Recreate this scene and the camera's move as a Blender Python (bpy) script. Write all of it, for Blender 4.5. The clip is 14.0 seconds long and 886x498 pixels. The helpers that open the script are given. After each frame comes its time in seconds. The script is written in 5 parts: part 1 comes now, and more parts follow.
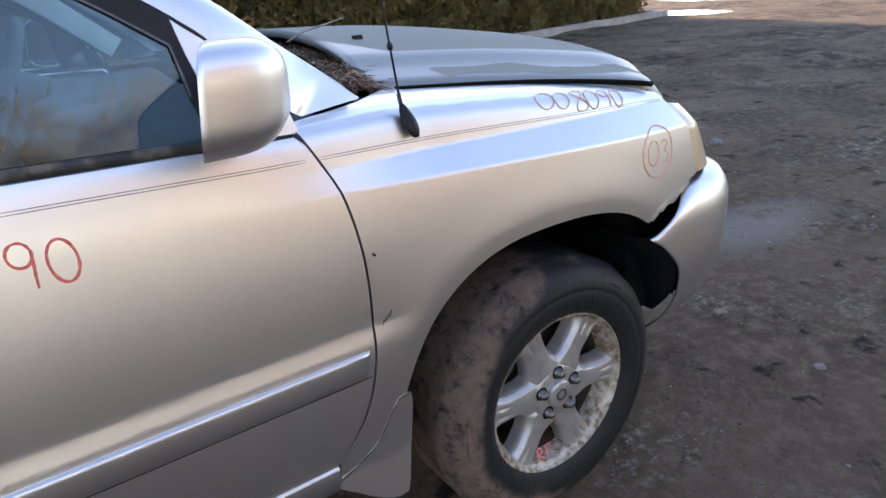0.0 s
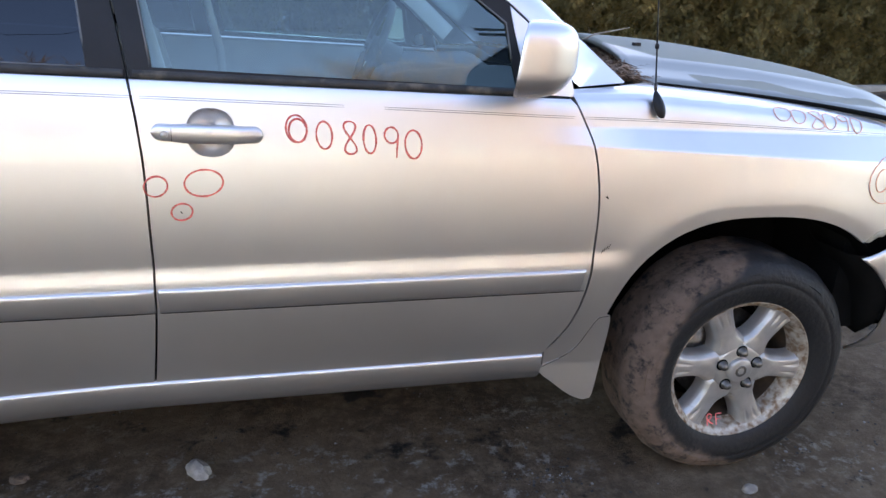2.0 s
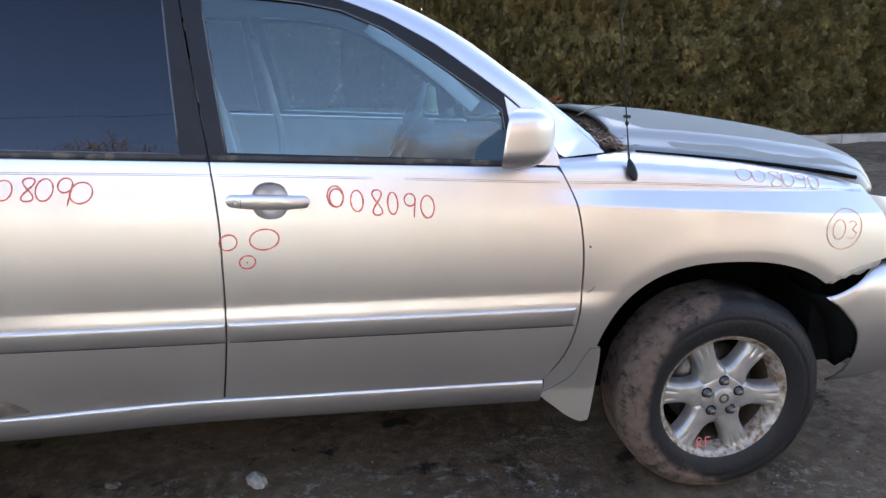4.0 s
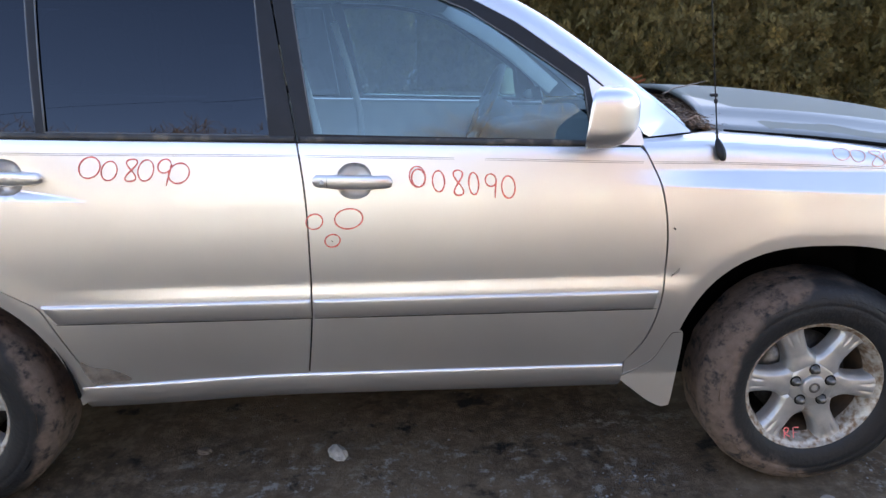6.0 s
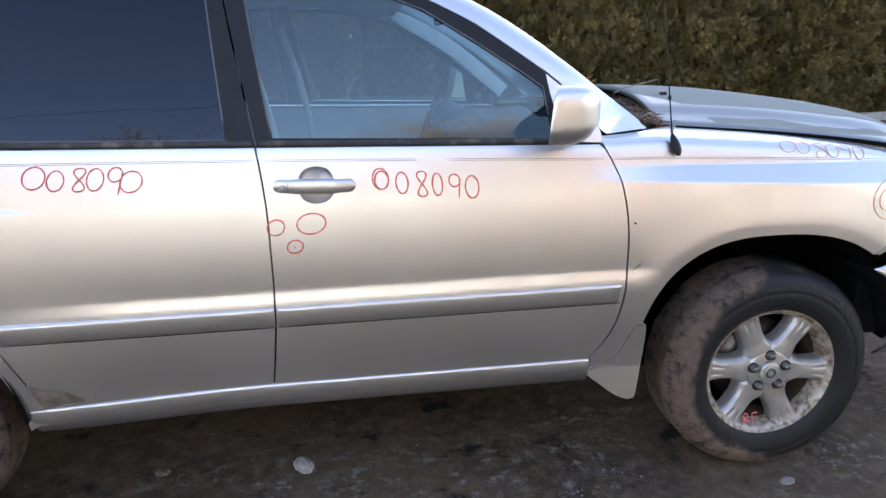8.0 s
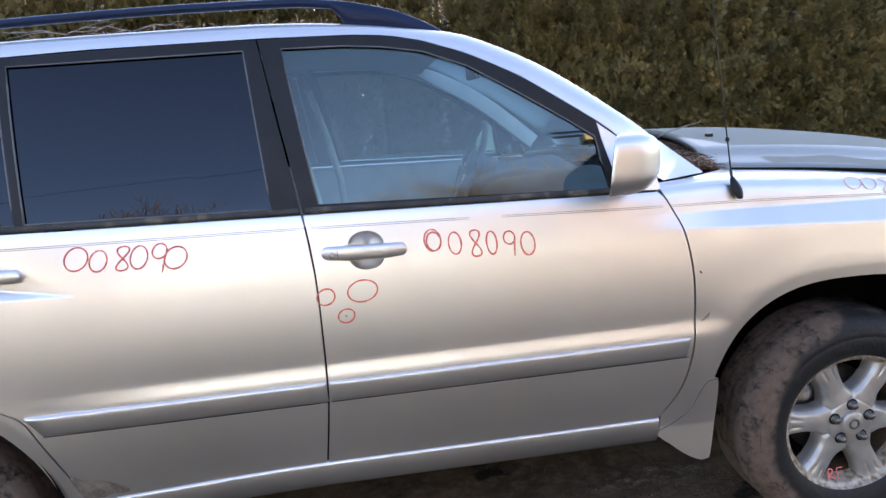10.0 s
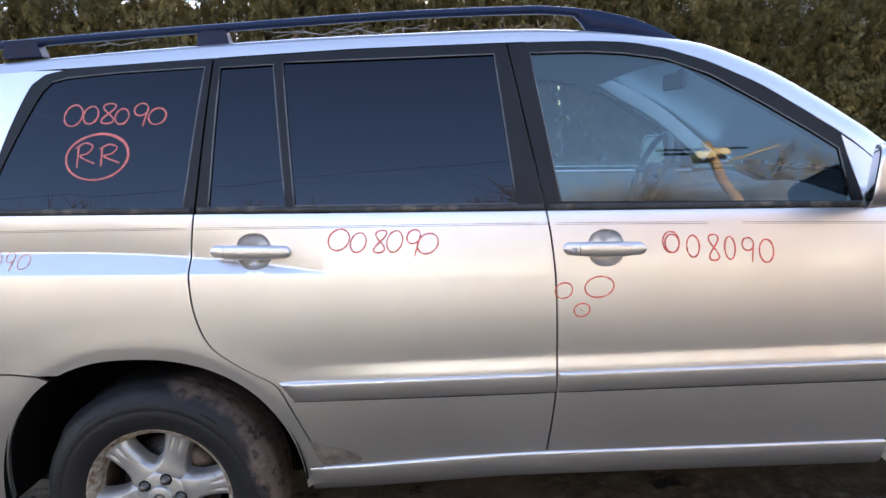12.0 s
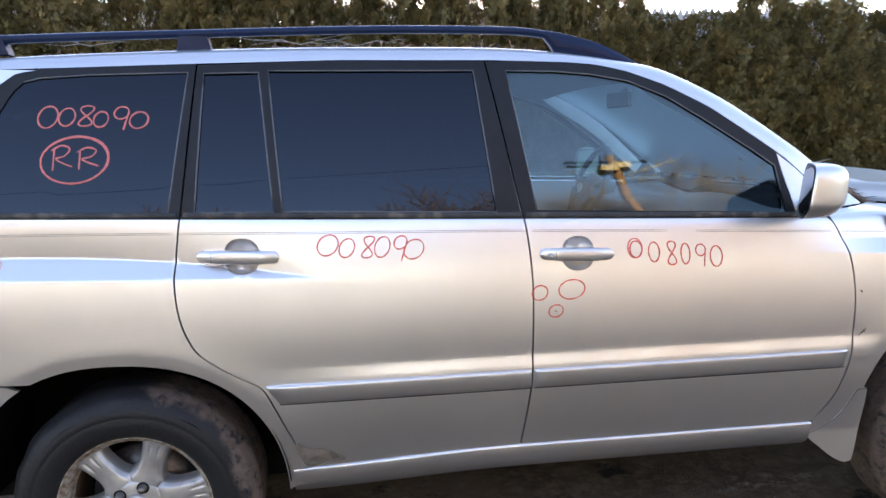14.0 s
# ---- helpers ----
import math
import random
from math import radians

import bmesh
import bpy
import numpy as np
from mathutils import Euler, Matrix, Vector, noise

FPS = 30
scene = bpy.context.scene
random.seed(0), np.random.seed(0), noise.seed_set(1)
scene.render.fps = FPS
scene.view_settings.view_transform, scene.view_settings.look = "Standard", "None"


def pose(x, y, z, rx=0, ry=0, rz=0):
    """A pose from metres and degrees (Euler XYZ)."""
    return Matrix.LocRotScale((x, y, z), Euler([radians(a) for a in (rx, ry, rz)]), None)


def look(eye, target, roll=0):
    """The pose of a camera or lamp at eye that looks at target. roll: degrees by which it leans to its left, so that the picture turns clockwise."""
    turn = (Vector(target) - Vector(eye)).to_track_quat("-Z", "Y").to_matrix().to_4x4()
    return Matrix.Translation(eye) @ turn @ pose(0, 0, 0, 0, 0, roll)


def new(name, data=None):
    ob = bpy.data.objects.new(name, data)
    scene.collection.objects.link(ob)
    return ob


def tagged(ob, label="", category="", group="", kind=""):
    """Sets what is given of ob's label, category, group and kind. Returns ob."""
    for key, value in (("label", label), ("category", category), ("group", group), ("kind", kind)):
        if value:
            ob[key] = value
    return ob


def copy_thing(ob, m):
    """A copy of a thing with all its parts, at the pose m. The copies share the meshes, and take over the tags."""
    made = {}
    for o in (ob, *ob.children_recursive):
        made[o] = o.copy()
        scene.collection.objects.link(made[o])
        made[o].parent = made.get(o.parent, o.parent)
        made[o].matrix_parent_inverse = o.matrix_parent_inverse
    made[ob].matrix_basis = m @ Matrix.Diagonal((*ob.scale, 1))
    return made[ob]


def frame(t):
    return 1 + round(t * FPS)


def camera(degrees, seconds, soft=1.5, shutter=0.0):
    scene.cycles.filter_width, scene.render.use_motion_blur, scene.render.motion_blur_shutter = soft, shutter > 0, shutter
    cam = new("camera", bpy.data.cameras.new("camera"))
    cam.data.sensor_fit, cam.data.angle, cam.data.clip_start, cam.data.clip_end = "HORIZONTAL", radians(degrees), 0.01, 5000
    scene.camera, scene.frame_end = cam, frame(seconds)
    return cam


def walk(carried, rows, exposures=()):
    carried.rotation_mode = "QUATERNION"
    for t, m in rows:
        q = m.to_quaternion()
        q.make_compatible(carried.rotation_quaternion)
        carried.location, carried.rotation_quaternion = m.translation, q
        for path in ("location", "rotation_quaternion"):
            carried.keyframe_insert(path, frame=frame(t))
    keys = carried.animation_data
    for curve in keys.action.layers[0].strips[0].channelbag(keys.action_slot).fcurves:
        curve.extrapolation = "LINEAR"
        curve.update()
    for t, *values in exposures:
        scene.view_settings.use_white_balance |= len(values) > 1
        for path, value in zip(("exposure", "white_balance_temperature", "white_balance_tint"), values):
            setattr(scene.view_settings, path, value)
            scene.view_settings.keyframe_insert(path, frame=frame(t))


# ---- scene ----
cam = camera(66.5, 14.0)
PATH = [
    (0, (1.702, -1.001, 1.357), (2.731, 0.537, 0.598), -4.1),
    (0.5, (1.566, -1.081, 1.347), (2.866, 0.2, 0.53), -4.4),
    (1, (1.493, -1.166, 1.332), (2.697, 0.161, 0.445), -4.4),
    (1.5, (1.546, -1.343, 1.299), (2.237, 0.319, 0.427), -2.5),
    (2, (1.497, -1.453, 1.321), (1.907, 0.38, 0.634), 2.2),
    (2.5, (1.448, -1.653, 1.345), (1.764, 0.233, 0.761), 2.0),
    (2.7, (1.473, -1.701, 1.373), (1.703, 0.217, 0.858), 1.4),
    (4.8, (1.557, -1.843, 1.419), (1.81, 0.055, 0.842), -0.7),
    (5, (1.548, -1.847, 1.413), (1.75, 0.054, 0.824), -1.2),
    (5.5, (1.53, -1.825, 1.408), (1.586, 0.081, 0.806), -1.4),
    (6, (1.52, -1.839, 1.405), (1.565, 0.075, 0.827), -1.1),
    (6.5, (1.521, -1.825, 1.409), (1.589, 0.088, 0.827), -1.1),
    (7, (1.531, -1.823, 1.384), (1.652, 0.093, 0.825), -1.5),
    (7.2, (1.54, -1.822, 1.378), (1.747, 0.086, 0.814), -1.6),
    (9.3, (1.291, -1.832, 1.396), (1.497, 0.104, 0.938), -2.4),
    (9.5, (1.344, -1.806, 1.378), (1.567, 0.149, 1.019), -5.1),
    (10, (1.36, -1.72, 1.397), (1.54, 0.229, 0.985), -5.0),
    (10.5, (1.285, -1.736, 1.435), (1.246, 0.205, 0.954), -3.2),
    (11, (1.057, -1.847, 1.434), (1.032, 0.066, 0.85), -1.3),
    (11.5, (0.916, -1.892, 1.392), (0.924, 0.046, 0.898), 4.0),
    (12, (0.925, -1.783, 1.389), (0.873, 0.185, 1.034), -2.8),
    (12.5, (0.865, -1.778, 1.386), (0.977, 0.189, 1.042), -0.1),
    (13, (0.698, -1.862, 1.415), (0.976, 0.073, 0.994), 0.4),
    (13.5, (0.666, -1.895, 1.44), (1.003, 0.036, 1.043), 0.5),
    (14, (0.696, -1.867, 1.412), (0.926, 0.089, 1.065), -1.3),
]
walk(cam, [(t, look(eye, target, roll)) for t, eye, target, roll in PATH],
     [(0.0, 3.24, 7700, 27), (1.0, 3.44, 7800, 28), (2.5, 3.44, 7700, 27), (14.0, 3.45, 7700, 27)])

# ---- world and light ----
SUN_EL, SUN_AZ = 10.0, 80.0    # degrees; azimuth from +x towards +y
world = bpy.data.worlds.new("world")
scene.world = world
world.use_nodes = True
wn = world.node_tree.nodes
sky = wn.new("ShaderNodeTexSky")
sky.sky_type, sky.sun_disc = "NISHITA", False
sky.sun_elevation, sky.sun_rotation = radians(SUN_EL), radians(90 - SUN_AZ)
sky.air_density, sky.dust_density, sky.ozone_density = 0.8, 0.2, 1.7
world.node_tree.links.new(sky.outputs[0], wn["Background"].inputs[0])
wn["Background"].inputs[1].default_value = 0.105
sun = new("sun", bpy.data.lights.new("sun", "SUN"))
sun.data.energy, sun.data.angle, sun.data.color = 2.0, radians(0.6), (1.0, 0.84, 0.68)
sa, se = radians(SUN_AZ), radians(SUN_EL)
sun.matrix_world = look((0, 0, 30), (-math.cos(sa) * math.cos(se), -math.sin(sa) * math.cos(se), 30 - math.sin(se)))


# ---- materials ----
def material(name, colour, rough=0.5, metal=0.0, coat=0.0, vary=0.0, vscale=8.0, bump=0.0, bscale=60.0,
             second=None, sscale=3.0, slo=0.5, shi=0.65, srough=None, coords="Object"):
    """A Principled material with fine variation, bump and, if given, patches of a second colour."""
    m = bpy.data.materials.new(name)
    m.use_nodes = True
    n, l = m.node_tree.nodes, m.node_tree.links
    b = n["Principled BSDF"]
    b.inputs["Base Color"].default_value = (*colour, 1)
    b.inputs["Roughness"].default_value = rough
    b.inputs["Metallic"].default_value = metal
    b.inputs["Coat Weight"].default_value = coat
    b.inputs["Coat Roughness"].default_value = 0.03
    tc = n.new("ShaderNodeTexCoord")
    src = tc.outputs[coords]

    def noise_node(scale, detail=5.0):
        t = n.new("ShaderNodeTexNoise")
        t.inputs["Scale"].default_value, t.inputs["Detail"].default_value = scale, detail
        l.new(src, t.inputs["Vector"])
        return t.outputs["Fac"]

    def ramp(fac, lo, hi):
        r = n.new("ShaderNodeMapRange")
        r.interpolation_type = "SMOOTHSTEP"
        r.inputs["From Min"].default_value, r.inputs["From Max"].default_value = lo, hi
        l.new(fac, r.inputs["Value"])
        return r.outputs["Result"]

    def mix(fac, a, c):
        x = n.new("ShaderNodeMix")
        x.data_type = "RGBA"
        l.new(fac, x.inputs["Factor"])
        for s, v in ((x.inputs[6], a), (x.inputs[7], c)):
            if isinstance(v, tuple):
                s.default_value = (*v, 1)
            else:
                l.new(v, s)
        return x.outputs[2]

    out = None
    if vary:
        dark = tuple(c * (1 - vary) for c in colour)
        light = tuple(min(1, c * (1 + vary)) for c in colour)
        out = mix(ramp(noise_node(vscale), 0.3, 0.7), dark, light)
    if second:
        f = ramp(noise_node(sscale, 8.0), slo, shi)
        out = mix(f, out if out is not None else tuple(colour), tuple(second))
        if srough is not None:
            r = n.new("ShaderNodeMapRange")
            r.inputs["To Min"].default_value, r.inputs["To Max"].default_value = rough, srough
            l.new(f, r.inputs["Value"])
            l.new(r.outputs["Result"], b.inputs["Roughness"])
    if out is not None:
        l.new(out, b.inputs["Base Color"])
    if bump:
        bp = n.new("ShaderNodeBump")
        bp.inputs["Strength"].default_value, bp.inputs["Distance"].default_value = bump, 0.01
        l.new(noise_node(bscale, 6.0), bp.inputs["Height"])
        l.new(bp.outputs["Normal"], b.inputs["Normal"])
    return m


def glass_material(name, tint, ior=1.5, gloss=0.0, shine=(0.80, 0.94, 1.0)):
    m = bpy.data.materials.new(name)
    m.use_nodes = True
    n, l = m.node_tree.nodes, m.node_tree.links
    n.remove(n["Principled BSDF"])
    tr, gl, mx, fr = (n.new("ShaderNode" + k) for k in ("BsdfTransparent", "BsdfGlossy", "MixShader", "Fresnel"))
    tr.inputs[0].default_value = (*tint, 1)
    gl.inputs["Roughness"].default_value = gloss
    gl.inputs["Color"].default_value = (*shine, 1)
    fr.inputs["IOR"].default_value = ior
    l.new(fr.outputs[0], mx.inputs[0]), l.new(tr.outputs[0], mx.inputs[1]), l.new(gl.outputs[0], mx.inputs[2])
    l.new(mx.outputs[0], n["Material Output"].inputs[0])
    return m


PAINT = material("silver_paint", (0.79, 0.768, 0.762), 0.40, 1.0, 1.0, vary=0.03, vscale=3)


PAINT.node_tree.nodes["Principled BSDF"].inputs["Specular Tint"].default_value = (0.50, 0.52, 0.54, 1)
PAINT.node_tree.nodes["Principled BSDF"].inputs["Coat Weight"].default_value = 0.6


def peeling_paint():
    """Silver paint whose clear coat has come away in the middle of the panel, with ragged borders."""
    m = material("peeling_silver_paint", (0.66, 0.645, 0.61), 0.30, 0.8)
    n, l = m.node_tree.nodes, m.node_tree.links
    b = n["Principled BSDF"]
    b.inputs["Specular IOR Level"].default_value = 0.15
    tc, sep, ns, ns2 = (n.new("ShaderNode" + k) for k in ("TexCoord", "SeparateXYZ", "TexNoise", "TexNoise"))
    l.new(tc.outputs["Object"], sep.inputs[0]), l.new(tc.outputs["Object"], ns.inputs["Vector"]), l.new(tc.outputs["Object"], ns2.inputs["Vector"])
    ns.inputs["Scale"].default_value, ns.inputs["Detail"].default_value = 5.0, 9.0
    ns2.inputs["Scale"].default_value, ns2.inputs["Detail"].default_value = 1.6, 3.0

    def maths(op, a, c):
        x = n.new("ShaderNodeMath")
        x.operation = op
        for i, v in enumerate((a, c)):
            if isinstance(v, float):
                x.inputs[i].default_value = v
            else:
                l.new(v, x.inputs[i])
        return x.outputs[0]
    off = maths("ABSOLUTE", maths("SUBTRACT", sep.outputs[1], 0.913), 0.0)
    off = maths("SUBTRACT", off, maths("MULTIPLY", maths("SUBTRACT", sep.outputs[0], 2.45), 0.085))
    wob = maths("ADD", maths("MULTIPLY", maths("SUBTRACT", ns.outputs["Fac"], 0.5), 0.10), maths("MULTIPLY", maths("SUBTRACT", ns2.outputs["Fac"], 0.5), 0.06))
    back = maths("MULTIPLY", maths("MAXIMUM", maths("SUBTRACT", 2.55, sep.outputs[0]), 0.0), 1.3)
    ridge = maths("GREATER_THAN", maths("ADD", maths("ADD", off, back), maths("MULTIPLY", wob, maths("ADD", maths("MULTIPLY", back, 8.0), 0.1))), 0.475)
    side = maths("COMPARE", maths("ADD", off, wob), 0.60)
    side.node.inputs[2].default_value = 0.026
    ahead = maths("GREATER_THAN", maths("ADD", sep.outputs[0], wob), 2.60)
    r = n.new("ShaderNodeMapRange")
    l.new(maths("MULTIPLY", ridge, maths("SUBTRACT", 1.0, maths("MULTIPLY", side, ahead))), r.inputs["Value"])
    mx = n.new("ShaderNodeMix")
    mx.data_type = "RGBA"
    mx.inputs[6].default_value, mx.inputs[7].default_value = (0.26, 0.262, 0.225, 1), (0.29, 0.29, 0.27, 1)
    l.new(r.outputs["Result"], mx.inputs["Factor"]), l.new(mx.outputs[2], b.inputs["Base Color"])
    r2 = n.new("ShaderNodeMapRange")
    r2.inputs["To Min"].default_value, r2.inputs["To Max"].default_value = 0.85, 0.45
    l.new(r.outputs["Result"], r2.inputs["Value"]), l.new(r2.outputs["Result"], b.inputs["Roughness"])
    r3 = n.new("ShaderNodeMapRange")
    r3.inputs["To Min"].default_value, r3.inputs["To Max"].default_value = 0.05, 0.85
    l.new(r.outputs["Result"], r3.inputs["Value"]), l.new(r3.outputs["Result"], b.inputs["Metallic"])
    return m


HOODPAINT = peeling_paint()
TRIM = material("black_trim", (0.010, 0.010, 0.011), 0.42, vary=0.2, vscale=14, second=(0.05, 0.042, 0.034), sscale=9, slo=0.66, shi=0.85, bump=0.05, bscale=200)
DARK = material("dark_cavity", (0.005, 0.005, 0.005), 0.9, vary=0.3)
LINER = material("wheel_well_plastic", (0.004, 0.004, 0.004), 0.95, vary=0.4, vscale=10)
for m, level in ((LINER, 0.1), (DARK, 0.1), (TRIM, 0.28)):
    m.node_tree.nodes["Principled BSDF"].inputs["Specular IOR Level"].default_value = level
GLASS = glass_material("clear_window_glass", (0.46, 0.64, 0.65), 1.92, 0.0, (0.78, 0.96, 0.95))
SCREEN = glass_material("windscreen_glass", (0.82, 0.90, 0.90), 1.15, 0.35)
TINTED = glass_material("privacy_glass", (0.008, 0.010, 0.014), 1.50, 0.0, (0.70, 0.80, 0.93))
ALLOY = material("silver_alloy", (0.47, 0.455, 0.435), 0.42, 0.7, vary=0.10, vscale=25, second=(0.20, 0.15, 0.10), sscale=14, slo=0.66, shi=0.80)
RUSTY = material("corroded_rim_lip", (0.44, 0.39, 0.33), 0.5, 0.55, vary=0.2, vscale=40, second=(0.22, 0.135, 0.08), sscale=55, slo=0.36, shi=0.72, srough=0.85)
BARREL = material("rusty_barrel", (0.075, 0.048, 0.030), 0.75, 0.2, vary=0.4, vscale=18)
STEEL = material("lug_steel", (0.15, 0.14, 0.13), 0.4, 0.9, vary=0.2, vscale=80)
MARKER = material("red_paint_marker", (0.74, 0.15, 0.13), 0.6, vary=0.25, vscale=160)
MARKGLASS = material("pale_red_paint_marker", (0.70, 0.17, 0.15), 0.55, vary=0.10, vscale=120)
NAVY = material("navy_rail_plastic", (0.003, 0.014, 0.046), 0.35, vary=0.12, vscale=12)
NAVY.node_tree.nodes["Principled BSDF"].inputs["Specular IOR Level"].default_value = 0.25
LENS = material("yellowed_headlight_plastic", (0.60, 0.46, 0.29), 0.30, 0.0, 0.5, vary=0.06, vscale=9)
CLOTH = material("grey_seat_cloth", (0.34, 0.33, 0.32), 0.9, vary=0.1, vscale=40, bump=0.2, bscale=300)
INNER = material("grey_interior_plastic", (0.56, 0.56, 0.55), 0.7, vary=0.06, vscale=10)
DASH = material("grey_dashboard_plastic", (0.11, 0.115, 0.12), 0.9, vary=0.08, vscale=10)


# ---- mesh helpers ----
def mesh(name, verts, faces, mat, parent=None, label="", smooth=True, normals=None):
    me = bpy.data.meshes.new(name)
    me.from_pydata([tuple(v) for v in verts], [], [tuple(f) for f in faces])
    me.materials.append(mat)
    me.polygons.foreach_set("use_smooth", [smooth] * len(me.polygons))
    me.update()
    if normals is not None:
        me.normals_split_custom_set_from_vertices([tuple(v) for v in normals])
    ob = new(name, me)
    if parent:
        ob.parent = parent
    return tagged(ob, label)


def part(name, bm, mat, parent=None, label="", smooth=True):
    me = bpy.data.meshes.new(name)
    bmesh.ops.recalc_face_normals(bm, faces=bm.faces)
    bm.to_mesh(me)
    bm.free()
    me.materials.append(mat)
    me.polygons.foreach_set("use_smooth", [smooth] * len(me.polygons))
    if smooth:
        me.set_sharp_from_angle(angle=radians(35))
    ob = new(name, me)
    if parent:
        ob.parent = parent
    return tagged(ob, label)


def smoothstep(a, b, x):
    t = min(1.0, max(0.0, (x - a) / (b - a)))
    return t * t * (3 - 2 * t)


def curve(pts):
    """A monotone cubic through the points (x, y)."""
    xs, ys = [p[0] for p in pts], [p[1] for p in pts]
    d = [(ys[i + 1] - ys[i]) / (xs[i + 1] - xs[i]) for i in range(len(xs) - 1)]
    m = [d[0]] + [0 if d[i] * d[i - 1] <= 0 else 2 * d[i] * d[i - 1] / (d[i] + d[i - 1]) for i in range(1, len(d))] + [d[-1]]

    def f(x):
        if x <= xs[0]:
            return ys[0]
        if x >= xs[-1]:
            return ys[-1]
        i = max(k for k in range(len(xs) - 1) if xs[k] <= x)
        h = xs[i + 1] - xs[i]
        t = (x - xs[i]) / h
        return ((2 * t ** 3 - 3 * t * t + 1) * ys[i] + (t ** 3 - 2 * t * t + t) * h * m[i]
                + (3 * t * t - 2 * t ** 3) * ys[i + 1] + (t ** 3 - t * t) * h * m[i + 1])
    return f


def spline(pts, step=0.03, closed=False):
    """Points along a Catmull-Rom spline through pts (any dimension)."""
    p = [np.array(q, float) for q in pts]
    p = [p[-1]] + p + [p[0], p[1]] if closed else [2 * p[0] - p[1]] + p + [2 * p[-1] - p[-2]]
    out = []
    for i in range(1, len(p) - 2):
        a, b, c, d = p[i - 1:i + 3]
        k = max(1, int(np.linalg.norm(c - b) / step + 0.5))
        for j in range(k):
            t = j / k
            out.append(0.5 * (2 * b + (c - a) * t + (2 * a - 5 * b + 4 * c - d) * t * t + (3 * b - a - 3 * c + d) * t ** 3))
    if not closed:
        out.append(p[-2])
    return [tuple(float(v) for v in q) for q in out]


def inside_all(pts, loop):
    """For many points at once: whether each lies within the loop."""
    px, py = pts[:, 0], pts[:, 1]
    hit = np.zeros(len(pts), bool)
    for (ax, ay), (bx, by) in zip(loop, loop[1:] + loop[:1]):
        if ay != by:
            hit ^= ((ay > py) != (by > py)) & (px < (bx - ax) * (py - ay) / (by - ay) + ax)
    return hit


def resample(loop, step):
    out = []
    for (ax, ay), (bx, by) in zip(loop, loop[1:] + loop[:1]):
        k = max(1, int(math.hypot(bx - ax, by - ay) / step + 0.5))
        out += [(ax + (bx - ax) * j / k, ay + (by - ay) * j / k) for j in range(k)]
    return out


WIDTH = 1.826


def panel(name, loops, surf, mat, parent, label="", step=0.03, depth=0.014, far=False, inset=0.0, rise=None, lines=()):
    """A sheet-metal panel: the area within loops[0] less the other loops, laid on surf(x, s) -> (x, y, z), with turned-in edges.
    rise: a finer step along s; lines: creases s(x) along which the mesh runs."""
    from mathutils.geometry import delaunay_2d_cdt
    loops = [resample(lp, min(step, 2 * rise) if rise else step) for lp in loops]
    rise = rise or step
    pts, edges = [], []
    for lp in loops:
        o = len(pts)
        pts += lp
        edges += [(o + i, o + (i + 1) % len(lp)) for i in range(len(lp))]
    xs, ys = [p[0] for p in loops[0]], [p[1] for p in loops[0]]
    edge_pts = np.array(pts)
    gx, gs = np.meshgrid(np.arange(min(xs) + step / 2, max(xs), step), np.arange(min(ys) + rise / 2, max(ys), rise))
    cand = np.stack([gx.ravel(), gs.ravel()], 1)
    for ln in lines:
        lx = np.arange(min(xs) + step / 2, max(xs), step)
        ls = np.array([ln(x) for x in lx])
        at = np.interp(cand[:, 0], lx, ls)
        cand = np.concatenate([cand[np.abs(cand[:, 1] - at) > rise * 0.45], np.stack([lx, ls], 1)])
    ok = inside_all(cand, loops[0])
    for lp in loops[1:]:
        ok &= ~inside_all(cand, lp)
    for x, y in cand[ok]:
        if np.min(np.hypot((edge_pts[:, 0] - x) * rise / step, edge_pts[:, 1] - y)) > rise * 0.5:
            pts.append((float(x), float(y)))
    vs, _, fs, *_ = delaunay_2d_cdt([Vector(p) for p in pts], edges, [], 0, 1e-4)
    mids = np.array([tuple(sum((vs[i] for i in f), Vector((0, 0))) / len(f)) for f in fs])
    ok = inside_all(mids, loops[0])
    for lp in loops[1:]:
        ok &= ~inside_all(mids, lp)
    keep = [tuple(f) for f, k in zip(fs, ok) if k]
    verts, norms = [], []
    for v in vs:
        p = Vector(surf(v.x, v.y))
        du = Vector(surf(v.x + 2e-3, v.y)) - Vector(surf(v.x - 2e-3, v.y))
        dv = Vector(surf(v.x, v.y + 2e-3)) - Vector(surf(v.x, v.y - 2e-3))
        nn = du.cross(dv).normalized()
        verts.append(p - nn * inset)
        norms.append(nn)
    faces = []
    for f in keep:
        a, b, c = (verts[i] for i in f[:3])
        if (b - a).cross(c - a).length < 2e-4 * max((b - a).length_squared, (c - a).length_squared, (c - b).length_squared):
            continue
        faces.append(f if (b - a).cross(c - a).dot(norms[f[0]]) > 0 else f[::-1])
    if depth:
        count = {}
        for f in faces:
            for a, b in zip(f, f[1:] + f[:1]):
                count.setdefault((min(a, b), max(a, b)), []).append((a, b))
        for e in [v[0] for v in count.values() if len(v) == 1]:
            a, b = e
            o = len(verts)
            side = (verts[b] - verts[a]).cross(norms[a]).normalized()
            verts += [verts[a].copy(), verts[b].copy(), verts[b] - norms[b] * depth, verts[a] - norms[a] * depth]
            norms += [side] * 4
            faces.append((o + 1, o, o + 3, o + 2))
    if far:
        verts = [Vector((v.x, WIDTH - v.y, v.z)) for v in verts]
        norms = [Vector((v.x, -v.y, v.z)) for v in norms]
        faces = [f[::-1] for f in faces]
    return mesh(name, verts, faces, mat, parent, label, True, norms)


